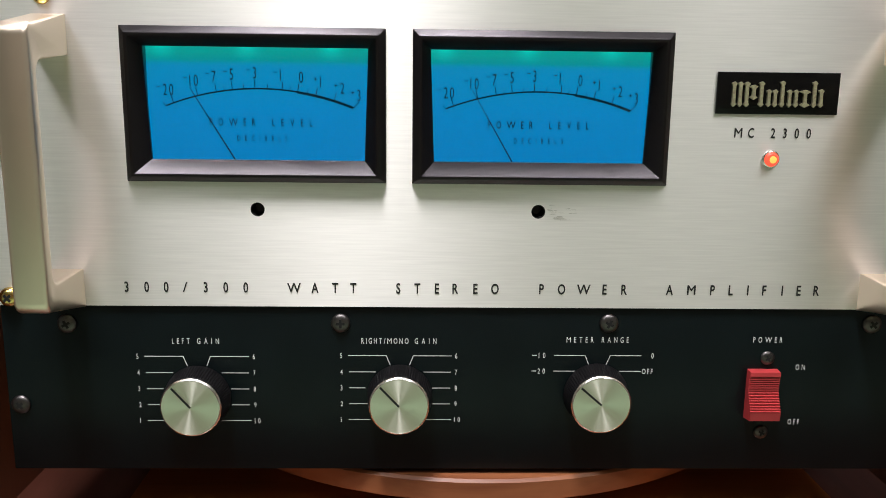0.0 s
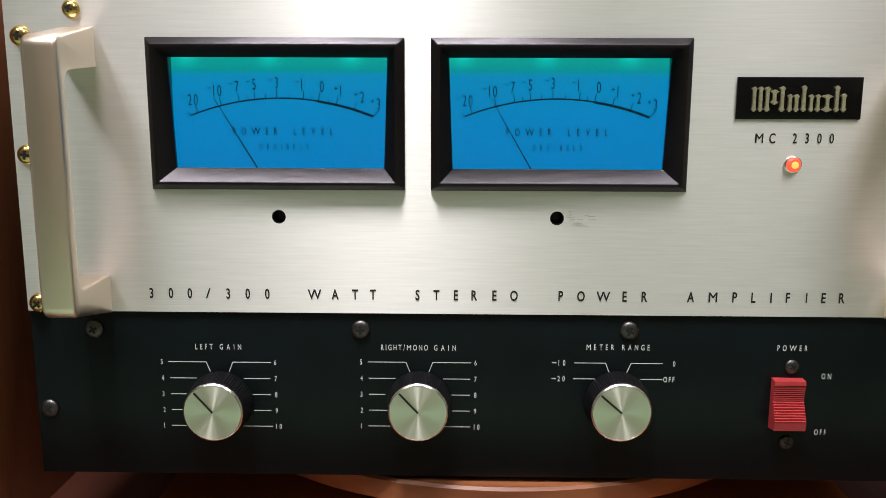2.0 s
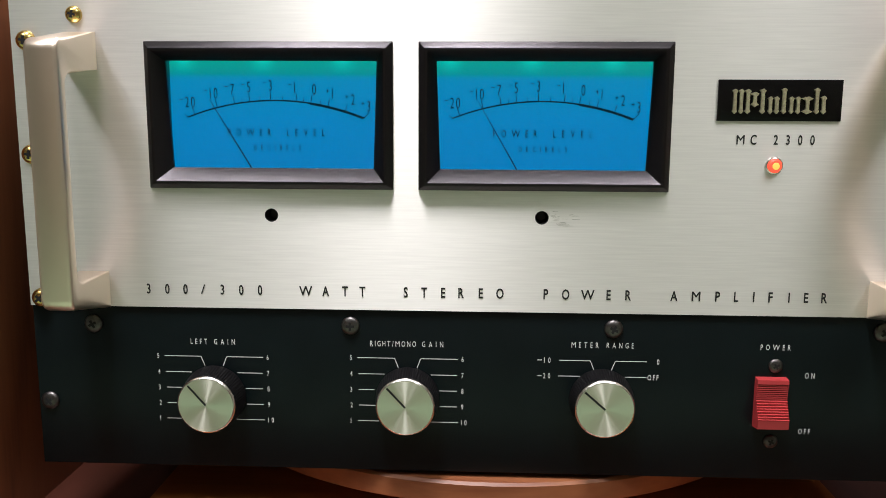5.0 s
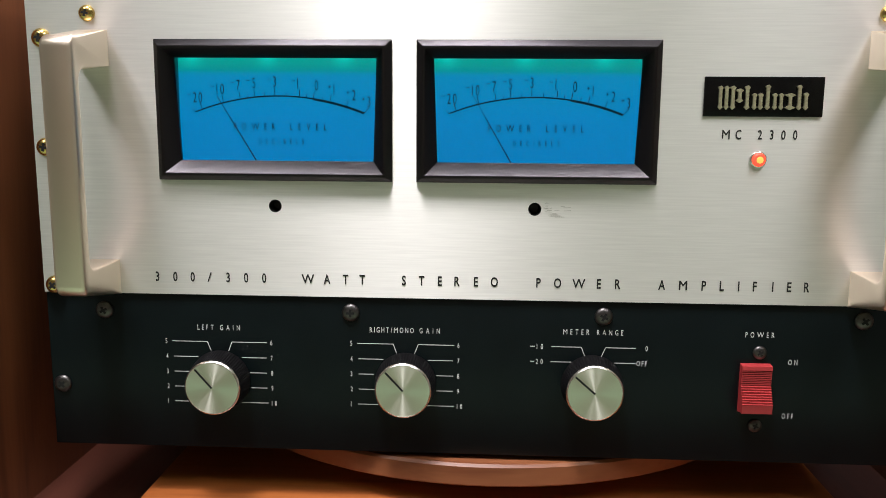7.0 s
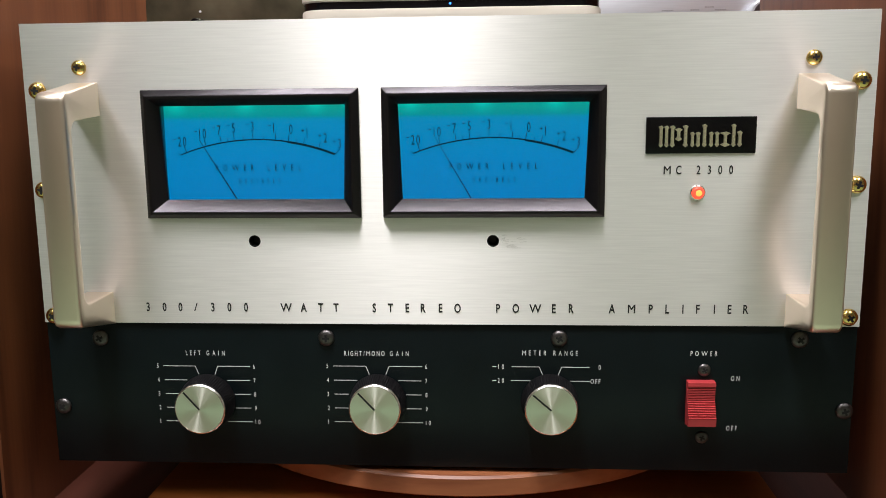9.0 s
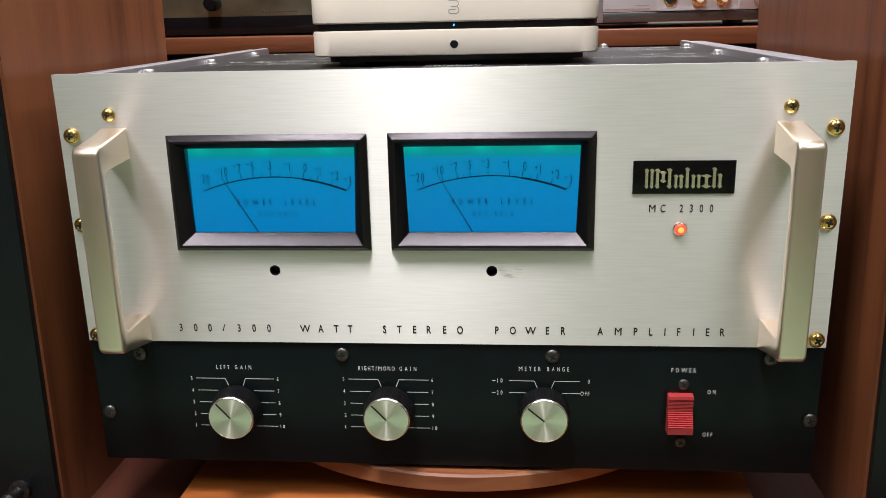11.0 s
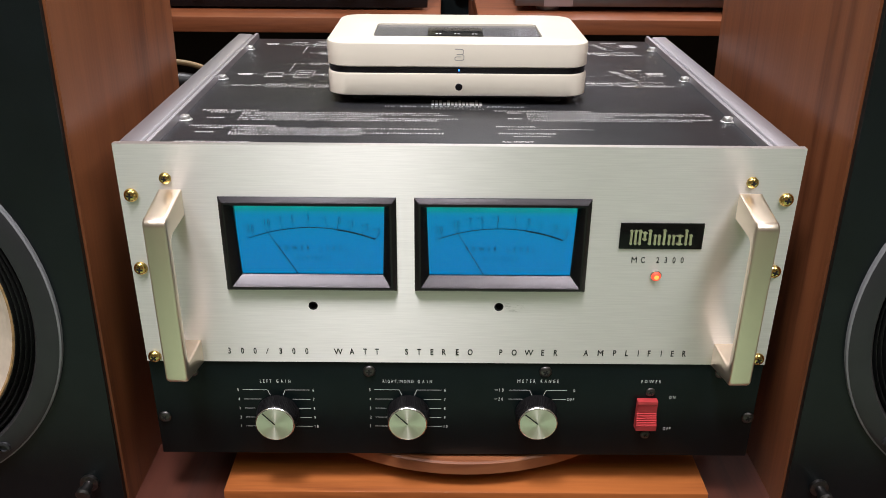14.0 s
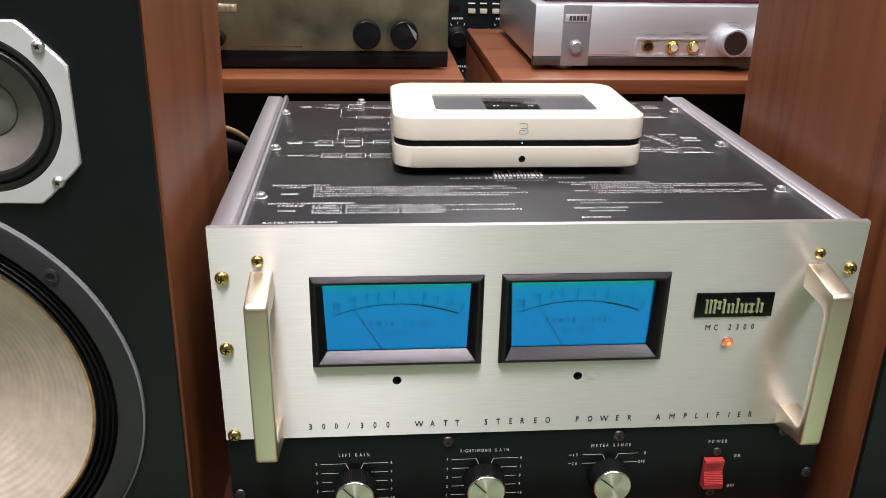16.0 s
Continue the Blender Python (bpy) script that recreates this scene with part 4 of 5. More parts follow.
def cover_print(amp):
    """White print on the top cover: headings, specification lines and the block diagram."""
    d = 0.31065
    def line(words, u0, u1, y, cap, sq):
        word_part("printed_line", words, u0, u1, y, cap, d, INK_WHITE, amp, "z", sq, 0.003 if cap > 0.003 else 0.007)
    line("MC 2300 STEREO POWER AMPLIFIER", -0.0600, 0.0560, 0.1235, 0.0036, 0.95)
    line("SPECIFICATIONS", -0.021, 0.022, 0.1165, 0.0022, 0.9)
    for words, u0, u1, y in (("POWER OUTPUT", -0.2070, -0.1610, 0.1075), ("OUTPUT LOAD IMPEDANCE", -0.2062, -0.1400, 0.0640), ("RATED POWER BAND", -0.2055, -0.1520, 0.0235),
                             ("TOTAL HARMONIC DISTORTION", 0.0300, 0.1090, 0.1110), ("INPUT LEVEL", 0.0290, 0.0600, 0.0670), ("SIGNAL TO NOISE", 0.0300, 0.0730, 0.0490), ("AC INPUT", 0.0310, 0.0545, 0.0285)):
        line(words, u0, u1, y, 0.0035, 0.95)
    body = (("STEREO", -0.1995, -0.1800, 0.1020), ("300 WATTS MINIMUM SINE WAVE CONTINUOUS AVERAGE POWER OUTPUT,", -0.1730, -0.0130, 0.1020),
            ("PER CHANNEL, BOTH CHANNELS OPERATING INTO 0.5 OHM, 1 OHM, 2 OHMS,", -0.1730, -0.0060, 0.0970), ("4 OHMS, 8 OHMS, OR 16 OHMS LOAD IMPEDANCE.", -0.1730, -0.0620, 0.0920),
            ("MONO", -0.1980, -0.1850, 0.0860), ("600 WATTS MINIMUM SINE WAVE CONTINUOUS AVERAGE POWER OUTPUT INTO", -0.1730, 0.0000, 0.0860), ("0.25 OHM, 0.50 OHM, 1 OHM, 2 OHMS, OR 8 OHMS LOAD IMPEDANCE.", -0.1730, -0.0150, 0.0810),
            ("STEREO", -0.1985, -0.1790, 0.0585), ("0.5 OHM, 1 OHM, 2 OHMS, 4 OHMS, 8 OHMS, AND 16 OHMS; SEPARATE", -0.1720, -0.0150, 0.0585), ("TERMINALS ARE PROVIDED FOR EACH OUTPUT.", -0.1720, -0.0720, 0.0535),
            ("MONO", -0.1970, -0.1840, 0.0475), ("0.25 OHM, 0.5 OHM, 1 OHM, 2 OHMS, 4 OHMS, AND 8 OHMS; SEPARATE", -0.1720, -0.0110, 0.0475), ("TERMINALS ARE PROVIDED FOR EACH OUTPUT.", -0.1720, -0.0720, 0.0425),
            ("STEREO", 0.0400, 0.0520, 0.1055), ("0.25% MAXIMUM HARMONIC DISTORTION AT ANY POWER LEVEL FROM", 0.0560, 0.2000, 0.1055), ("250 MILLIWATTS TO 300 WATTS PER CHANNEL FROM 20 Hz TO 20,000", 0.0560, 0.2040, 0.1005),
            ("Hz, BOTH CHANNELS OPERATING.", 0.0560, 0.1260, 0.0955), ("MONO", 0.0400, 0.0510, 0.0890), ("0.25% MAXIMUM HARMONIC DISTORTION AT ANY POWER LEVEL FROM", 0.0560, 0.2020, 0.0890),
            ("250 MILLIWATTS TO 600 WATTS FROM 20 Hz TO 20,000 Hz.", 0.0580, 0.1860, 0.0840), )
    for words, u0, u1, y in body:
        line(words, u0, u1, y, 0.0028, 1.0 if len(words) < 8 else 0.80)
    line("0.5 RMS VOLTS, 200,000 OHMS IMPEDANCE.", 0.0380, 0.1040, 0.0600, 0.0019, 0.9)
    line("GREATER THAN 90 dB", 0.0410, 0.0690, 0.0420, 0.0019, 0.9)
    # maker's mark as plain strokes
    b = bmesh.new()
    x = -0.0215
    for w, h in ((0.0022, 0.009), (0.0022, 0.009), (0.0022, 0.009), (0.0026, 0.005), (0.0024, 0.0095), (0.002, 0.006), (0.0022, 0.006), (0.0022, 0.0095), (0.002, 0.006), (0.002, 0.006), (0.004, 0.006), (0.0022, 0.0095), (0.0022, 0.006)):
        stroke(b, [(x + w / 2, 0.1275), (x + w / 2, 0.1275 + h * 1.85)], w, d, "z")
        x += w + 0.0010
    part("maker_mark", b, INK_WHITE, amp, "", 0)
    rnd = random.Random(4)
    b = bmesh.new()

    def block(x0, x1, y0, y1, rows):
        nonlocal b
        kept, b, w = b, bmesh.new(), 0.00045
        stroke(b, [(x0, y0), (x1, y0), (x1, y1), (x0, y1), (x0, y0)], w, d, "z")
        for k in range(rows):
            y = y0 + (y1 - y0) * (k + 1) / (rows + 1)
            bars(x0 + 0.0025, x1 - 0.0025, y, min(0.0018, (y1 - y0) / (rows + 1) * 0.3))
        part("diagram_block", b, INK_WHITE, amp, "", 0)
        b = kept

    def bars(x0, x1, y, h):
        """Print too small to read: short plain bars."""
        x = x0
        while x < x1 - 0.0008:
            w = min(rnd.uniform(0.0009, 0.0016), x1 - x)
            stroke(b, [(x, y), (x + w, y)], h, d, "z")
            x += w + 0.0006

    def wire(*pts):
        part("diagram_line", stroke(bmesh.new(), pts, 0.0004, d, "z"), INK_WHITE, amp, "", 0)

    def arrow(x0, x1, y):
        wire((x0, y), (x1, y))
        part("diagram_arrow", stroke(bmesh.new(), [(x1 - 0.003, y), (x1 - 0.0003, y)], 0.0014, d + 0.00005, "z"), INK_WHITE, amp, "", 0)

    for s, ya in ((1, 0.379), (-1, 0.235)):
        bars(-0.2075, -0.193, ya + 0.002, 0.0024)
        bars(-0.2055, -0.1935, ya - 0.003, 0.0024)
        arrow(-0.191, -0.1790, ya)
        block(-0.179, -0.1645, ya - 0.006, ya + 0.007, 0)
        wire((-0.1755, ya - 0.002), (-0.171, ya + 0.001), (-0.171, ya - 0.001), (-0.1675, ya + 0.002))
        bars(-0.180, -0.163, ya + (0.011 if s > 0 else -0.010), 0.0020)
        arrow(-0.1645, -0.1530, ya)
        block(-0.153, -0.1355, ya - 0.015 if s > 0 else ya - 0.010, ya + 0.010 if s > 0 else ya + 0.016, 2)
        bars(-0.152, -0.137, ya + (0.014 if s > 0 else -0.014), 0.0020)
        arrow(-0.1355, -0.1250, ya)
        block(-0.125, -0.1075, ya - 0.006, ya + 0.007, 1)
        arrow(-0.1075, -0.0950, ya)
        yf = 0.333 if s > 0 else 0.283
        block(-0.1430, -0.1150, yf - 0.006, yf + 0.006, 2)
        wire((-0.143, yf), (-0.160, yf), (-0.160, ya - 0.009 * s), (-0.153, ya - 0.009 * s))
        wire((-0.115, yf), (-0.095, yf))
        # output side
        yo = 0.342 if s > 0 else 0.207
        arrow(0.095, 0.1280, yo)
        block(0.112, 0.1260, yo - 0.006, yo + 0.007, 1)
        block(0.128, 0.1440, yo - 0.006, yo + 0.007, 1)
        arrow(0.144, 0.1500, yo)
        block(0.150, 0.1660, yo - 0.006, yo + 0.007, 1)
        wire((0.112, yo + 0.028), (0.150, yo + 0.032))
        wire((0.150, yo + 0.052), (0.156, yo + 0.052), (0.172, yo + 0.014), (0.166, yo + 0.014), (0.150, yo + 0.052))
        for k in range(6):
            bars(0.1535 + k * 0.0021, 0.1575 + k * 0.0021, yo + 0.046 - k * 0.0050, 0.0016)
        block(0.170, 0.1920, yo - 0.006, yo + 0.007, 0)
        wire((0.174, yo), (0.181, yo), (0.188, yo + 0.004))
        bars(0.152, 0.164, yo - 0.010, 0.0018)
        bars(0.170, 0.199, yo - 0.010, 0.0018)
        for k in range(6):
            for q in range(2):
                stroke(b, [(0.166 + k * 0.0024 + q * 0.007, yo + 0.048 - k * 0.0056), (0.1672 + k * 0.0024 + q * 0.007, yo + 0.048 - k * 0.0056)], 0.0011, d, "z")
        bars(0.166, 0.184, yo + 0.055, 0.0016)
        for k in range(3):
            bars(0.1850, 0.2020, yo + 0.044 - k * 0.0055, 0.0022)
    bars(-0.2030, -0.1880, 0.1915, 0.0022)
    wire((-0.1860, 0.193), (-0.1820, 0.193))
    wire((-0.1860, 0.190), (-0.1820, 0.190))
    wire((-0.182, 0.1945), (-0.1785, 0.1945), (-0.1765, 0.1915), (-0.1785, 0.1885), (-0.182, 0.1885), (-0.182, 0.1945))
    wire((-0.1765, 0.1915), (-0.172, 0.1915))
    for x0, x1 in ((-0.172, -0.1540), (-0.150, -0.1325), (-0.128, -0.1060)):
        block(x0, x1, 0.1855, 0.1975, 2)
        wire((x1, 0.1915), (x1 + 0.005, 0.1915))
    block(-0.1095, -0.095, 0.300, 0.312, 1)
    tagged(part("diagram_caption", b, INK_WHITE, amp, "", 0), kind="stuff")


cover_print(AMP)


# ---- white network player on the amplifier ----
def streamer():
    s = thing("network_player", (0, 0.195, 0.3106), "small white network player lying on the amplifier's cover", "music player")
    o = rounded(-0.1085, 0.1085, 0.1275, 0.2680, 0.019, 10)
    soft = lambda z0, z1: [(z0, 0.0012), (z0 + 0.0004, 0.0003), (z0 + 0.0010, 0.0), (z1 - 0.0016, 0.0), (z1 - 0.0006, 0.0004), (z1, 0.0014)]
    part("lower_shell", slab(bmesh.new(), o, soft(0.3185, 0.3372)), WHITE, s)
    inner = rounded(-0.1072, 0.1072, 0.1288, 0.2667, 0.018, 10)
    part("dark_band", slab(bmesh.new(), inner, [(0.3372, 0), (0.3422, 0)]), GLOSS_BLACK, s, "gloss black band")
    # upper shell is a rounded frame round a sunken touch panel
    b = bmesh.new()
    win = rounded(-0.0710, 0.0715, 0.1560, 0.2170, 0.0045, 10)
    levels = [(o, 0.3422, 0.0012), (o, 0.3432, 0.0), (o, 0.3604, 0.0), (o, 0.3614, 0.0004), (o, 0.3621, 0.0016), (win, 0.3621, 0.0), (win, 0.3600, 0.0)]
    rows = []
    for line, z, inset in levels:
        cx, cy = 0.0, 0.19775 if line is o else 0.1865
        wx = max(abs(p[0]) for p in line)
        wy = max(abs(p[1] - cy) for p in line)
        rows.append([b.verts.new((u * (1 - inset / wx), cy + (v - cy) * (1 - inset / wy), z)) for u, v in line])
    for r0, r1 in zip(rows, rows[1:]):
        for n in range(len(r0)):
            m2 = (n + 1) % len(r0)
            b.faces.new((r0[n], r0[m2], r1[m2], r1[n]))
    b.faces.new(list(reversed(rows[0])))
    part("upper_shell", b, WHITE, s)
    panel = part("touch_panel", slab(bmesh.new(), win, [(0.3592, 0), (0.3604, 0)]), SCREEN, s, "dark grey sunken touch panel")
    part("display", box(bmesh.new(), -0.0255, 0.0225, 0.1565, 0.2060, 0.3602, 0.3608, 0.0002), GLOSS_BLACK, panel, "gloss black display")
    b = bmesh.new()
    for x in (-0.0160, 0.0150):
        for k in (-1, 1):
            stroke(b, [(x + k * 0.0015 - 0.001, 0.1745), (x + k * 0.0015 + 0.001, 0.1745)], 0.0022, 0.3610, "z")
    stroke(b, [(-0.0025, 0.1745), (-0.0010, 0.1745)], 0.0026, 0.3610, "z")
    stroke(b, [(0.0005, 0.1745), (0.0012, 0.1745)], 0.0026, 0.3610, "z")
    stroke(b, [(0.0020, 0.1745), (0.0027, 0.1745)], 0.0026, 0.3610, "z")
    part("symbols", b, INK_WHITE, panel, "", 0)
    part("status_light", lathe(bmesh.new(), [(0.0008, 0.1291), (0.0007, 0.1283), (0, 0.1281)], 16, "y", (0.0010, 0, 0.3399)), LED_BLUE, s, "blue status light")
    part("sensor", lathe(bmesh.new(), [(0.0030, 0.1274), (0.0026, 0.1271), (0.0024, 0.1273), (0, 0.1273)], 24, "y", (0.0012, 0, 0.3262)), GLOSS_BLACK, s, "round black sensor")
    b = bmesh.new()
    ex, ez = 0.0012, 0.3527
    upper = [(-0.0036, 0.0046), (0.0018, 0.0046), (0.0034, 0.0036), (0.0036, 0.0018), (0.0024, 0.0003), (-0.0022, 0.0003)]
    lower = [(0.0024, 0.0003), (0.0038, -0.0010), (0.0038, -0.0034), (0.0024, -0.0046), (-0.0026, -0.0046), (-0.0036, -0.0038), (-0.0036, -0.0020), (-0.0020, -0.0016), (0.0016, -0.0016)]
    for pts in (upper, lower):
        stroke(b, [(ex + u, ez + v) for u, v in pts], 0.0005, 0.12735)
    part("emblem", b, GREY_INK, s, "", 0)
    part("base", slab(bmesh.new(), rounded(-0.098, 0.098, 0.140, 0.256, 0.014, 6), [(0.3140, 0), (0.3186, 0)]), RUBBER, s)
    for x in (-0.08, 0.08):
        for y in (0.150, 0.246):
            part("foot", lathe(bmesh.new(), [(0, 0.3106), (0.009, 0.3106), (0.010, 0.3115), (0.010, 0.3145), (0, 0.3145)], 24, "z", (x, y, 0)), RUBBER, s)


streamer()


# ---- racks and equipment behind ----
def rack(name, x0, x1, label):
    r = thing(name, ((x0 + x1) / 2, 0.65, FLOOR), label, "rack", "audio racks")
    part("top_board", box(bmesh.new(), x0, x1, 0.450, 0.86, 0.310, 0.328, 0.0012), SHELF, r)
    for a, c in ((x0, x0 + 0.018), (x1 - 0.018, x1)):
        part("side_panel", box(bmesh.new(), a, c, 0.452, 0.858, FLOOR, 0.3098, 0.001), SHELF, r)
    part("back_panel", box(bmesh.new(), x0 + 0.0182, x1 - 0.0182, 0.846, 0.857, FLOOR, 0.3098), CHASSIS, r)
    part("shelf", box(bmesh.new(), x0 + 0.0182, x1 - 0.0182, 0.460, 0.845, -0.080, -0.062, 0.001), SHELF, r)


rack("audio_rack", -0.62, -0.015, "open reddish wooden rack carrying a dark amplifier")
rack("audio_rack", 0.030, 0.64, "open reddish wooden rack carrying a silver valve amplifier")


def dark_amplifier():
    a = thing("integrated_amplifier", (-0.245, 0.70, 0.328), "anthracite integrated amplifier with round black knobs on the rack", "amplifier")
    x0, x1 = -0.458, -0.031
    part("faceplate", box(bmesh.new(), x0, x1, 0.508, 0.518, 0.338, 0.470, 0.002), ANTHRACITE, a, "anthracite faceplate with greenish reflections painted in")
    # Band reaches below the faceplate to stand in for shade on the shelf.
    part("lower_band", box(bmesh.new(), x0 + 0.0002, x1 - 0.0002, 0.5066, 0.5079, 0.3315, 0.3510, 0.0004), GLOSS_BLACK, a, "gloss black lower band, extended down as painted shade")
    part("case", box(bmesh.new(), x0 + 0.004, x1 - 0.004, 0.5182, 0.84, 0.342, 0.466, 0.001), CHASSIS, a)
    for x in (-0.132, -0.086, -0.312):
        r = 0.0172 if x > -0.2 else 0.0085
        k = part("knob", lathe(bmesh.new(), [(r, 0.508), (r, 0.492), (r - 0.0012, 0.4895), (r - 0.004, 0.489), (0, 0.4895)], 40, "y", (x, 0, 0.3725 if r > 0.01 else 0.3660)), GLOSS_BLACK, a, "gloss black knob")
        if x == -0.086:
            # Flat silver triangle at the upper right of this knob's face.
            b = prism(bmesh.new(), [(0.0030, 0.0148), (0.0148, 0.0030), (0.0142, -0.0060)], 0.4885, 0.4890, "y")
            part("knob_patch", b, SILVER_DARK, k, "silver three-sided patch", 0, Matrix.Translation((x, 0, 0.3725)))
    part("indicator", lathe(bmesh.new(), [(0.0015, 0.508), (0.0012, 0.5070), (0, 0.5068)], 12, "y", (-0.312, 0, 0.3830)), INK_WHITE, a)
    part("plate", box(bmesh.new(), -0.332, -0.2885, 0.5074, 0.5079, 0.3968, 0.4062, 0.0002), BADGE_GOLD, a)
    b = bmesh.new()
    for n in range(6):
        box(b, -0.330 + n * 0.0066, -0.3245 + n * 0.0066, 0.5068, 0.508, 0.398, 0.405, 0.0004)
    part("maker_plate", b, BADGE_GOLD, a, "raised gold bars")
    b = bmesh.new()
    for n in range(16):
        stroke(b, [(-0.275 + n * 0.004, 0.3555), (-0.2722 + n * 0.004, 0.3555)], 0.0016, 0.5078)
    part("caption", b, DIM_INK, a, "", 0)
    # Base brought forward as black for the shade under the front.
    part("base", box(bmesh.new(), x0 + 0.004, x1 - 0.030, 0.5100, 0.838, 0.3300, 0.3418, 0.001), CHASSIS, a)
    for x in (-0.42, -0.075):
        for y in (0.55, 0.80):
            part("foot", lathe(bmesh.new(), [(0, 0.3282), (0.019, 0.3282), (0.020, 0.330), (0.020, 0.342), (0, 0.342)], 24, "z", (x, y, 0)), RUBBER, a)


def silver_amplifier():
    a = thing("valve_amplifier", (0.29, 0.68, 0.328), "silver valve amplifier with gold sockets and dark red cage", "amplifier")
    x0, x1 = 0.077, 0.457
    part("faceplate", box(bmesh.new(), x0, x1, 0.505, 0.515, 0.346, 0.4095, 0.0015), SILVER, a, "brushed silver faceplate")
    # Silver edge given grey colour for the dark reflection in it.
    part("lower_edge", box(bmesh.new(), x0, x1, 0.5052, 0.515, 0.3345, 0.3458, 0.0012), STEEL_GREY, a)
    part("band", box(bmesh.new(), 0.1125, 0.1480, 0.5044, 0.506, 0.3345, 0.4093, 0.0003), SILVER_DARK, a, "darker silver band")
    part("case", box(bmesh.new(), x0 + 0.003, x1 - 0.003, 0.5152, 0.83, 0.3365, 0.408, 0.002), SILVER, a)
    part("cage", box(bmesh.new(), x0 + 0.018, x1 - 0.018, 0.55, 0.81, 0.4082, 0.470, 0.002), CHERRY, a, "dark red translucent valve cage")
    part("power_button", lathe(bmesh.new(), [(0.0092, 0.5045), (0.0092, 0.5030), (0.0080, 0.5025), (0.0075, 0.4995), (0.006, 0.4985), (0, 0.4982)], 32, "y", (0.1305, 0, 0.3580)), SILVER_DARK, a)
    b = bmesh.new()
    box(b, 0.1150, 0.1455, 0.5036, 0.5044, 0.3885, 0.3985, 0.0002)
    mp = part("maker_plate", b, SILVER, a)
    b = bmesh.new()
    for n in range(5):
        stroke(b, [(0.1200 + n * 0.0046, 0.3935), (0.1235 + n * 0.0046, 0.3935)], 0.0056, 0.5034)
    part("marks", b, STEEL_GREY, mp, "", 0)
    b = bmesh.new()
    o = rounded(0.208, 0.302, 0.3465, 0.3695, 0.003, 5)
    i = rounded(0.210, 0.300, 0.3485, 0.3675, 0.002, 5)
    rows = [[b.verts.new((u, y, v)) for u, v in line] for line, y in ((o, 0.5048), (o, 0.5030), (i, 0.5030), (i, 0.5046))]
    for r0, r1 in zip(rows, rows[1:]):
        for n in range(len(r0)):
            m2 = (n + 1) % len(r0)
            b.faces.new((r0[n], r0[m2], r1[m2], r1[n]))
    part("socket_surround", b, SILVER, a)
    jack = part("headphone_socket", lathe(bmesh.new(), [(0.0078, 0.5045), (0.0074, 0.5020), (0.0052, 0.5015), (0.0048, 0.5040)], 32, "y", (0.2235, 0, 0.3590)), BRASS, a)
    # Flat black disc painted as the shade of the open bore.
    part("bore", lathe(bmesh.new(), [(0.0050, 0.5035), (0, 0.5035)], 24, "y", (0.2235, 0, 0.3590)), SLOT, jack)
    for x in (0.2555, 0.2825):
        rca = part("phono_socket", lathe(bmesh.new(), [(0.0080, 0.5045), (0.0080, 0.5010), (0.0062, 0.5000), (0.0058, 0.4950), (0.0050, 0.4945), (0.0046, 0.4945)], 32, "y", (x, 0, 0.3590)), BRASS, a, "gold-plated phono socket")
        part("core", lathe(bmesh.new(), [(0.0046, 0.4947), (0.0024, 0.4946), (0.0022, 0.4950), (0, 0.4950)], 24, "y", (x, 0, 0.3590)), WHITE, rca)
    for x, r in ((0.3310, 0.0178), (0.3780, 0.0178)):
        knob = part("knob", lathe(bmesh.new(), [(r, 0.505), (r, 0.4885), (r - 0.0010, 0.4868), (r - 0.0022, 0.4866), (0, 0.4872)], 48, "y", (x, 0, 0.3665)), SILVER, a, "silver knob with dark face")
        part("face", lathe(bmesh.new(), [(r - 0.0030, 0.4868), (r - 0.0034, 0.4861), (0, 0.4863)], 48, "y", (x, 0, 0.3665)), STEEL_GREY, knob)
    for x0b, x1b, z in ((0.150, 0.200, 0.3490), (0.185, 0.200, 0.3530), (0.220, 0.232, 0.3745), (0.252, 0.262, 0.3745), (0.268, 0.276, 0.3775), (0.279, 0.290, 0.3745), (0.324, 0.336, 0.3900), (0.1265, 0.1345, 0.3775)):
        b, x = bmesh.new(), x0b
        while x < x1b:
            stroke(b, [(x, z), (x + 0.0017, z)], 0.0012, 0.5042 if x0b > 0.14 else 0.5040)
            x += 0.0026
        part("caption", b, SILVER_DARK, a, "", 0)
    for x in (0.120, 0.365):
        for y in (0.530, 0.79):
            part("foot", lathe(bmesh.new(), [(0, 0.3282), (0.014, 0.3282), (0.0145, 0.330), (0.0145, 0.3362), (0, 0.3362)], 32, "z", (x, y, 0)), SILVER_DARK, a)


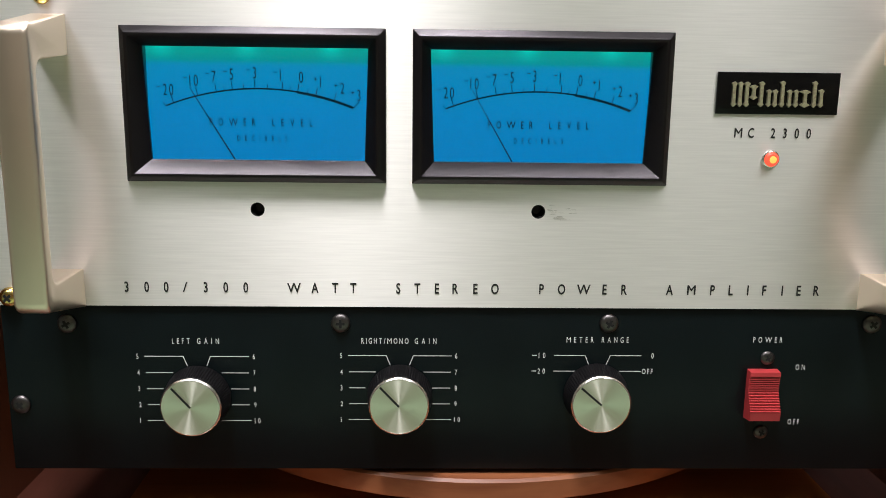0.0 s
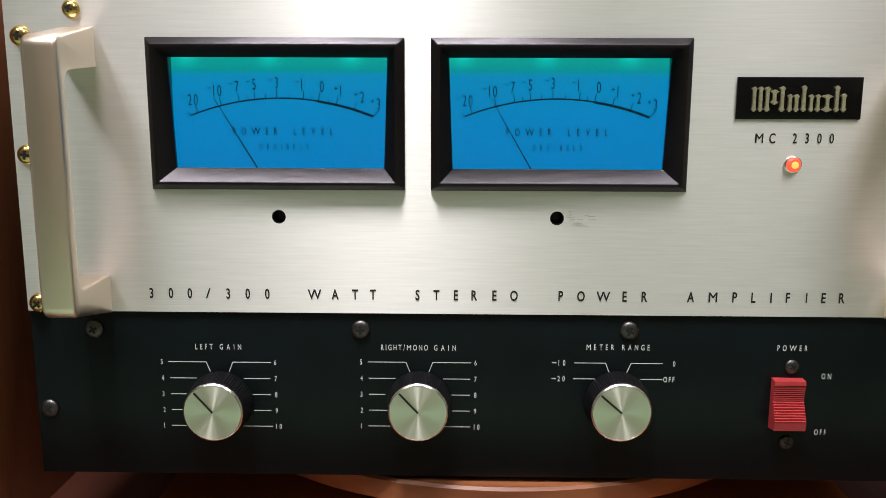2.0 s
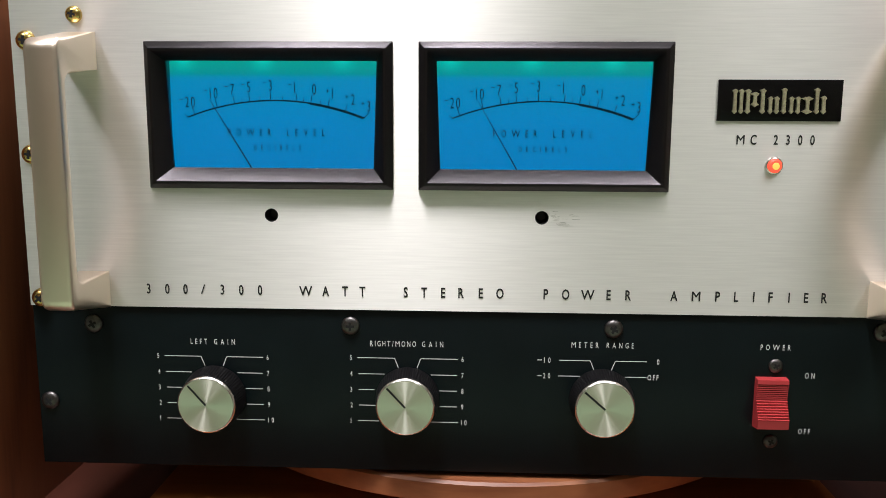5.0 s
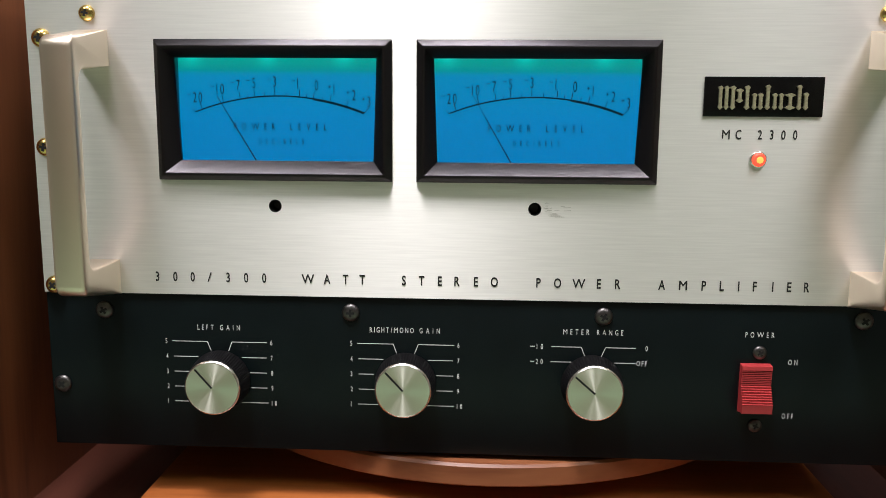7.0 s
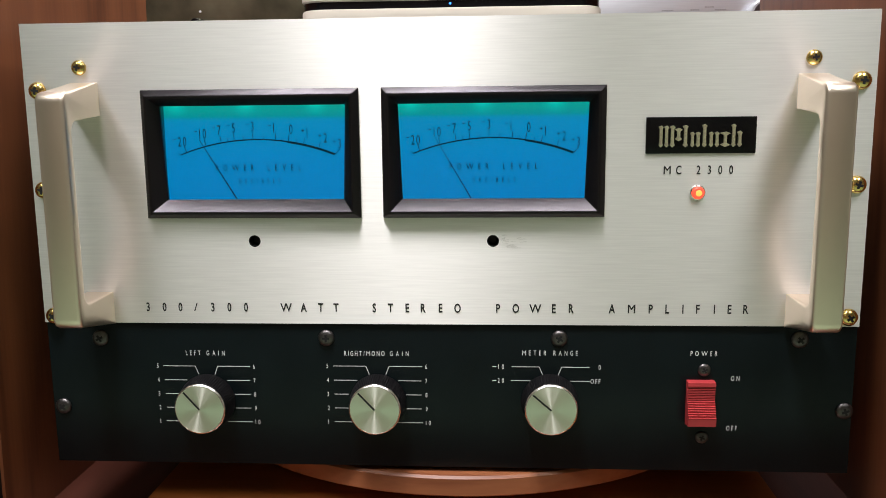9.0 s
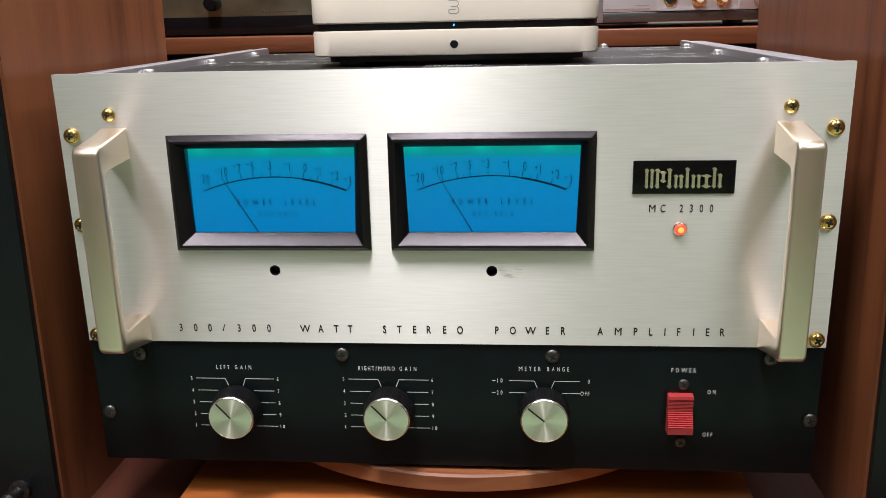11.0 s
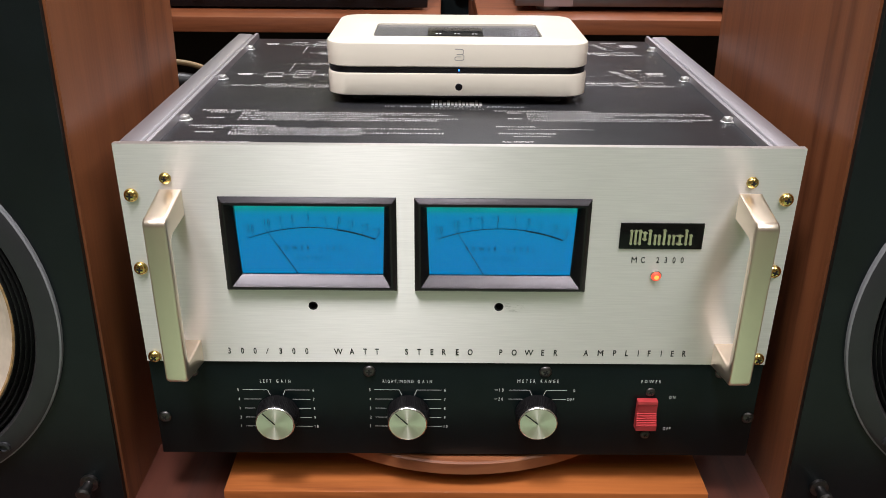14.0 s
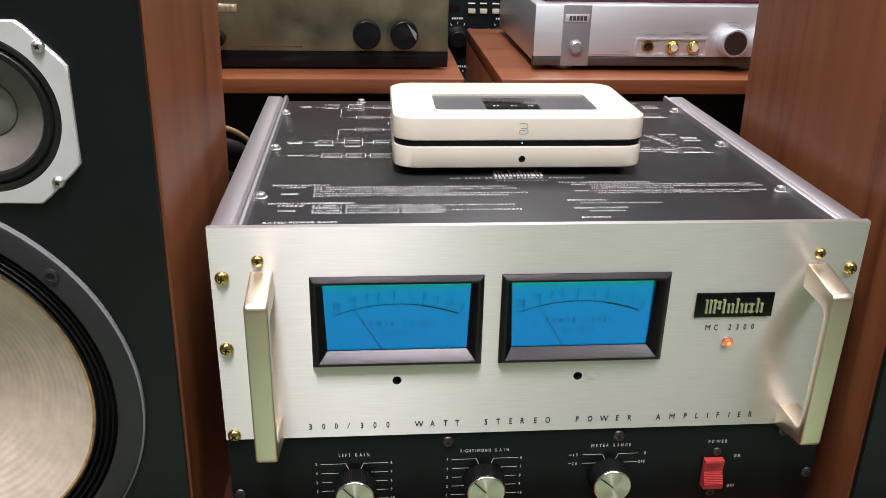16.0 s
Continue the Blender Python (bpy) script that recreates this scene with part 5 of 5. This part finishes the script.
def rack_mixer():
    r = thing("crossover_unit", (0.04, 1.0, FLOOR), "tall black equipment with dials and cream keys behind the racks", "audio equipment")
    y = 0.90
    part("face", box(bmesh.new(), -0.20, 0.26, y, y + 0.01, FLOOR, 0.52, 0.001), BLACK_PANEL, r)
    part("case", box(bmesh.new(), -0.195, 0.255, y + 0.0102, y + 0.28, FLOOR, 0.515, 0.001), CHASSIS, r)
    for x, z in ((0.019, 0.306), (0.094, 0.306), (0.030, 0.225), (0.094, 0.225)):
        k = part("dial", lathe(bmesh.new(), [(0.0205, y), (0.0205, y - 0.004), (0.0150, y - 0.006), (0.0140, y - 0.020), (0.0125, y - 0.021), (0, y - 0.021)], 40, "y", (x, 0, z)), KNURL, r, "black dial")
        b = bmesh.new()
        for n in range(11):
            a = radians(-40 + 26 * n)
            stroke(b, [(x + 0.0235 * math.cos(a), z + 0.0235 * math.sin(a)), (x + 0.0275 * math.cos(a), z + 0.0275 * math.sin(a))], 0.0010, y - 0.0004)
        for n in range(5):
            stroke(b, [(x - 0.010 + n * 0.004, z + 0.033), (x - 0.0075 + n * 0.004, z + 0.033)], 0.0032, y - 0.0004)
        part("graduation", b, INK_WHITE, k, "", 0)
    for n, x in enumerate((0.042, 0.062, 0.083, 0.104, 0.112)):
        part("key", box(bmesh.new(), x - 0.006, x + 0.006 if n < 3 else x + 0.003, y - 0.006, y, 0.3480, 0.3555, 0.0006), CREAM, r, "cream key")
        b = bmesh.new()
        stroke(b, [(x - 0.006, 0.3640), (x + 0.006, 0.3640)], 0.0022, y - 0.0004)
        part("caption", b, INK_WHITE, r, "", 0)
    part("window", box(bmesh.new(), 0.000, 0.021, y - 0.001, y + 0.001, 0.350, 0.360), GLOSS_BLACK, r)
    for z in (0.300, 0.286, 0.235, 0.222):
        part("toggle", lathe(bmesh.new(), [(0.003, y), (0.0028, y - 0.010), (0, y - 0.011)], 12, "y", (0.057, 0, z)), ZINC, r)


dark_amplifier()
silver_amplifier()
rack_mixer()


def cable(name, pts, r, material, label):
    cu = bpy.data.curves.new(name, "CURVE")
    cu.dimensions, cu.bevel_depth, cu.bevel_resolution = "3D", r, 4
    sp = cu.splines.new("NURBS")
    sp.points.add(len(pts) - 1)
    for p, co in zip(sp.points, pts):
        p.co = (*co, 1)
    sp.use_endpoint_u, sp.order_u = True, 4
    cu.materials.append(material)
    return tagged(new(name, cu), label, "cable")


cable("speaker_cable", [(-0.42, 0.335, 0.255), (-0.35, 0.350, 0.276), (-0.30, 0.375, 0.272), (-0.262, 0.410, 0.245), (-0.254, 0.428, 0.16), (-0.254, 0.428, 0.02)], 0.011, CABLE, "thick black cable looping behind the loudspeaker")
cable("speaker_cable", [(-0.42, 0.325, 0.225), (-0.35, 0.345, 0.248), (-0.30, 0.365, 0.243), (-0.272, 0.390, 0.215), (-0.268, 0.400, 0.12), (-0.268, 0.400, 0.02)], 0.008, CABLE, "black cable looping lower behind the loudspeaker")
cable("mains_lead", [(-0.42, 0.33, 0.279), (-0.35, 0.35, 0.297), (-0.30, 0.38, 0.294), (-0.26, 0.415, 0.264), (-0.242, 0.438, 0.18), (-0.242, 0.438, 0.02)], 0.0032, CABLE_TAN, "thin tan cable looping behind the loudspeaker")
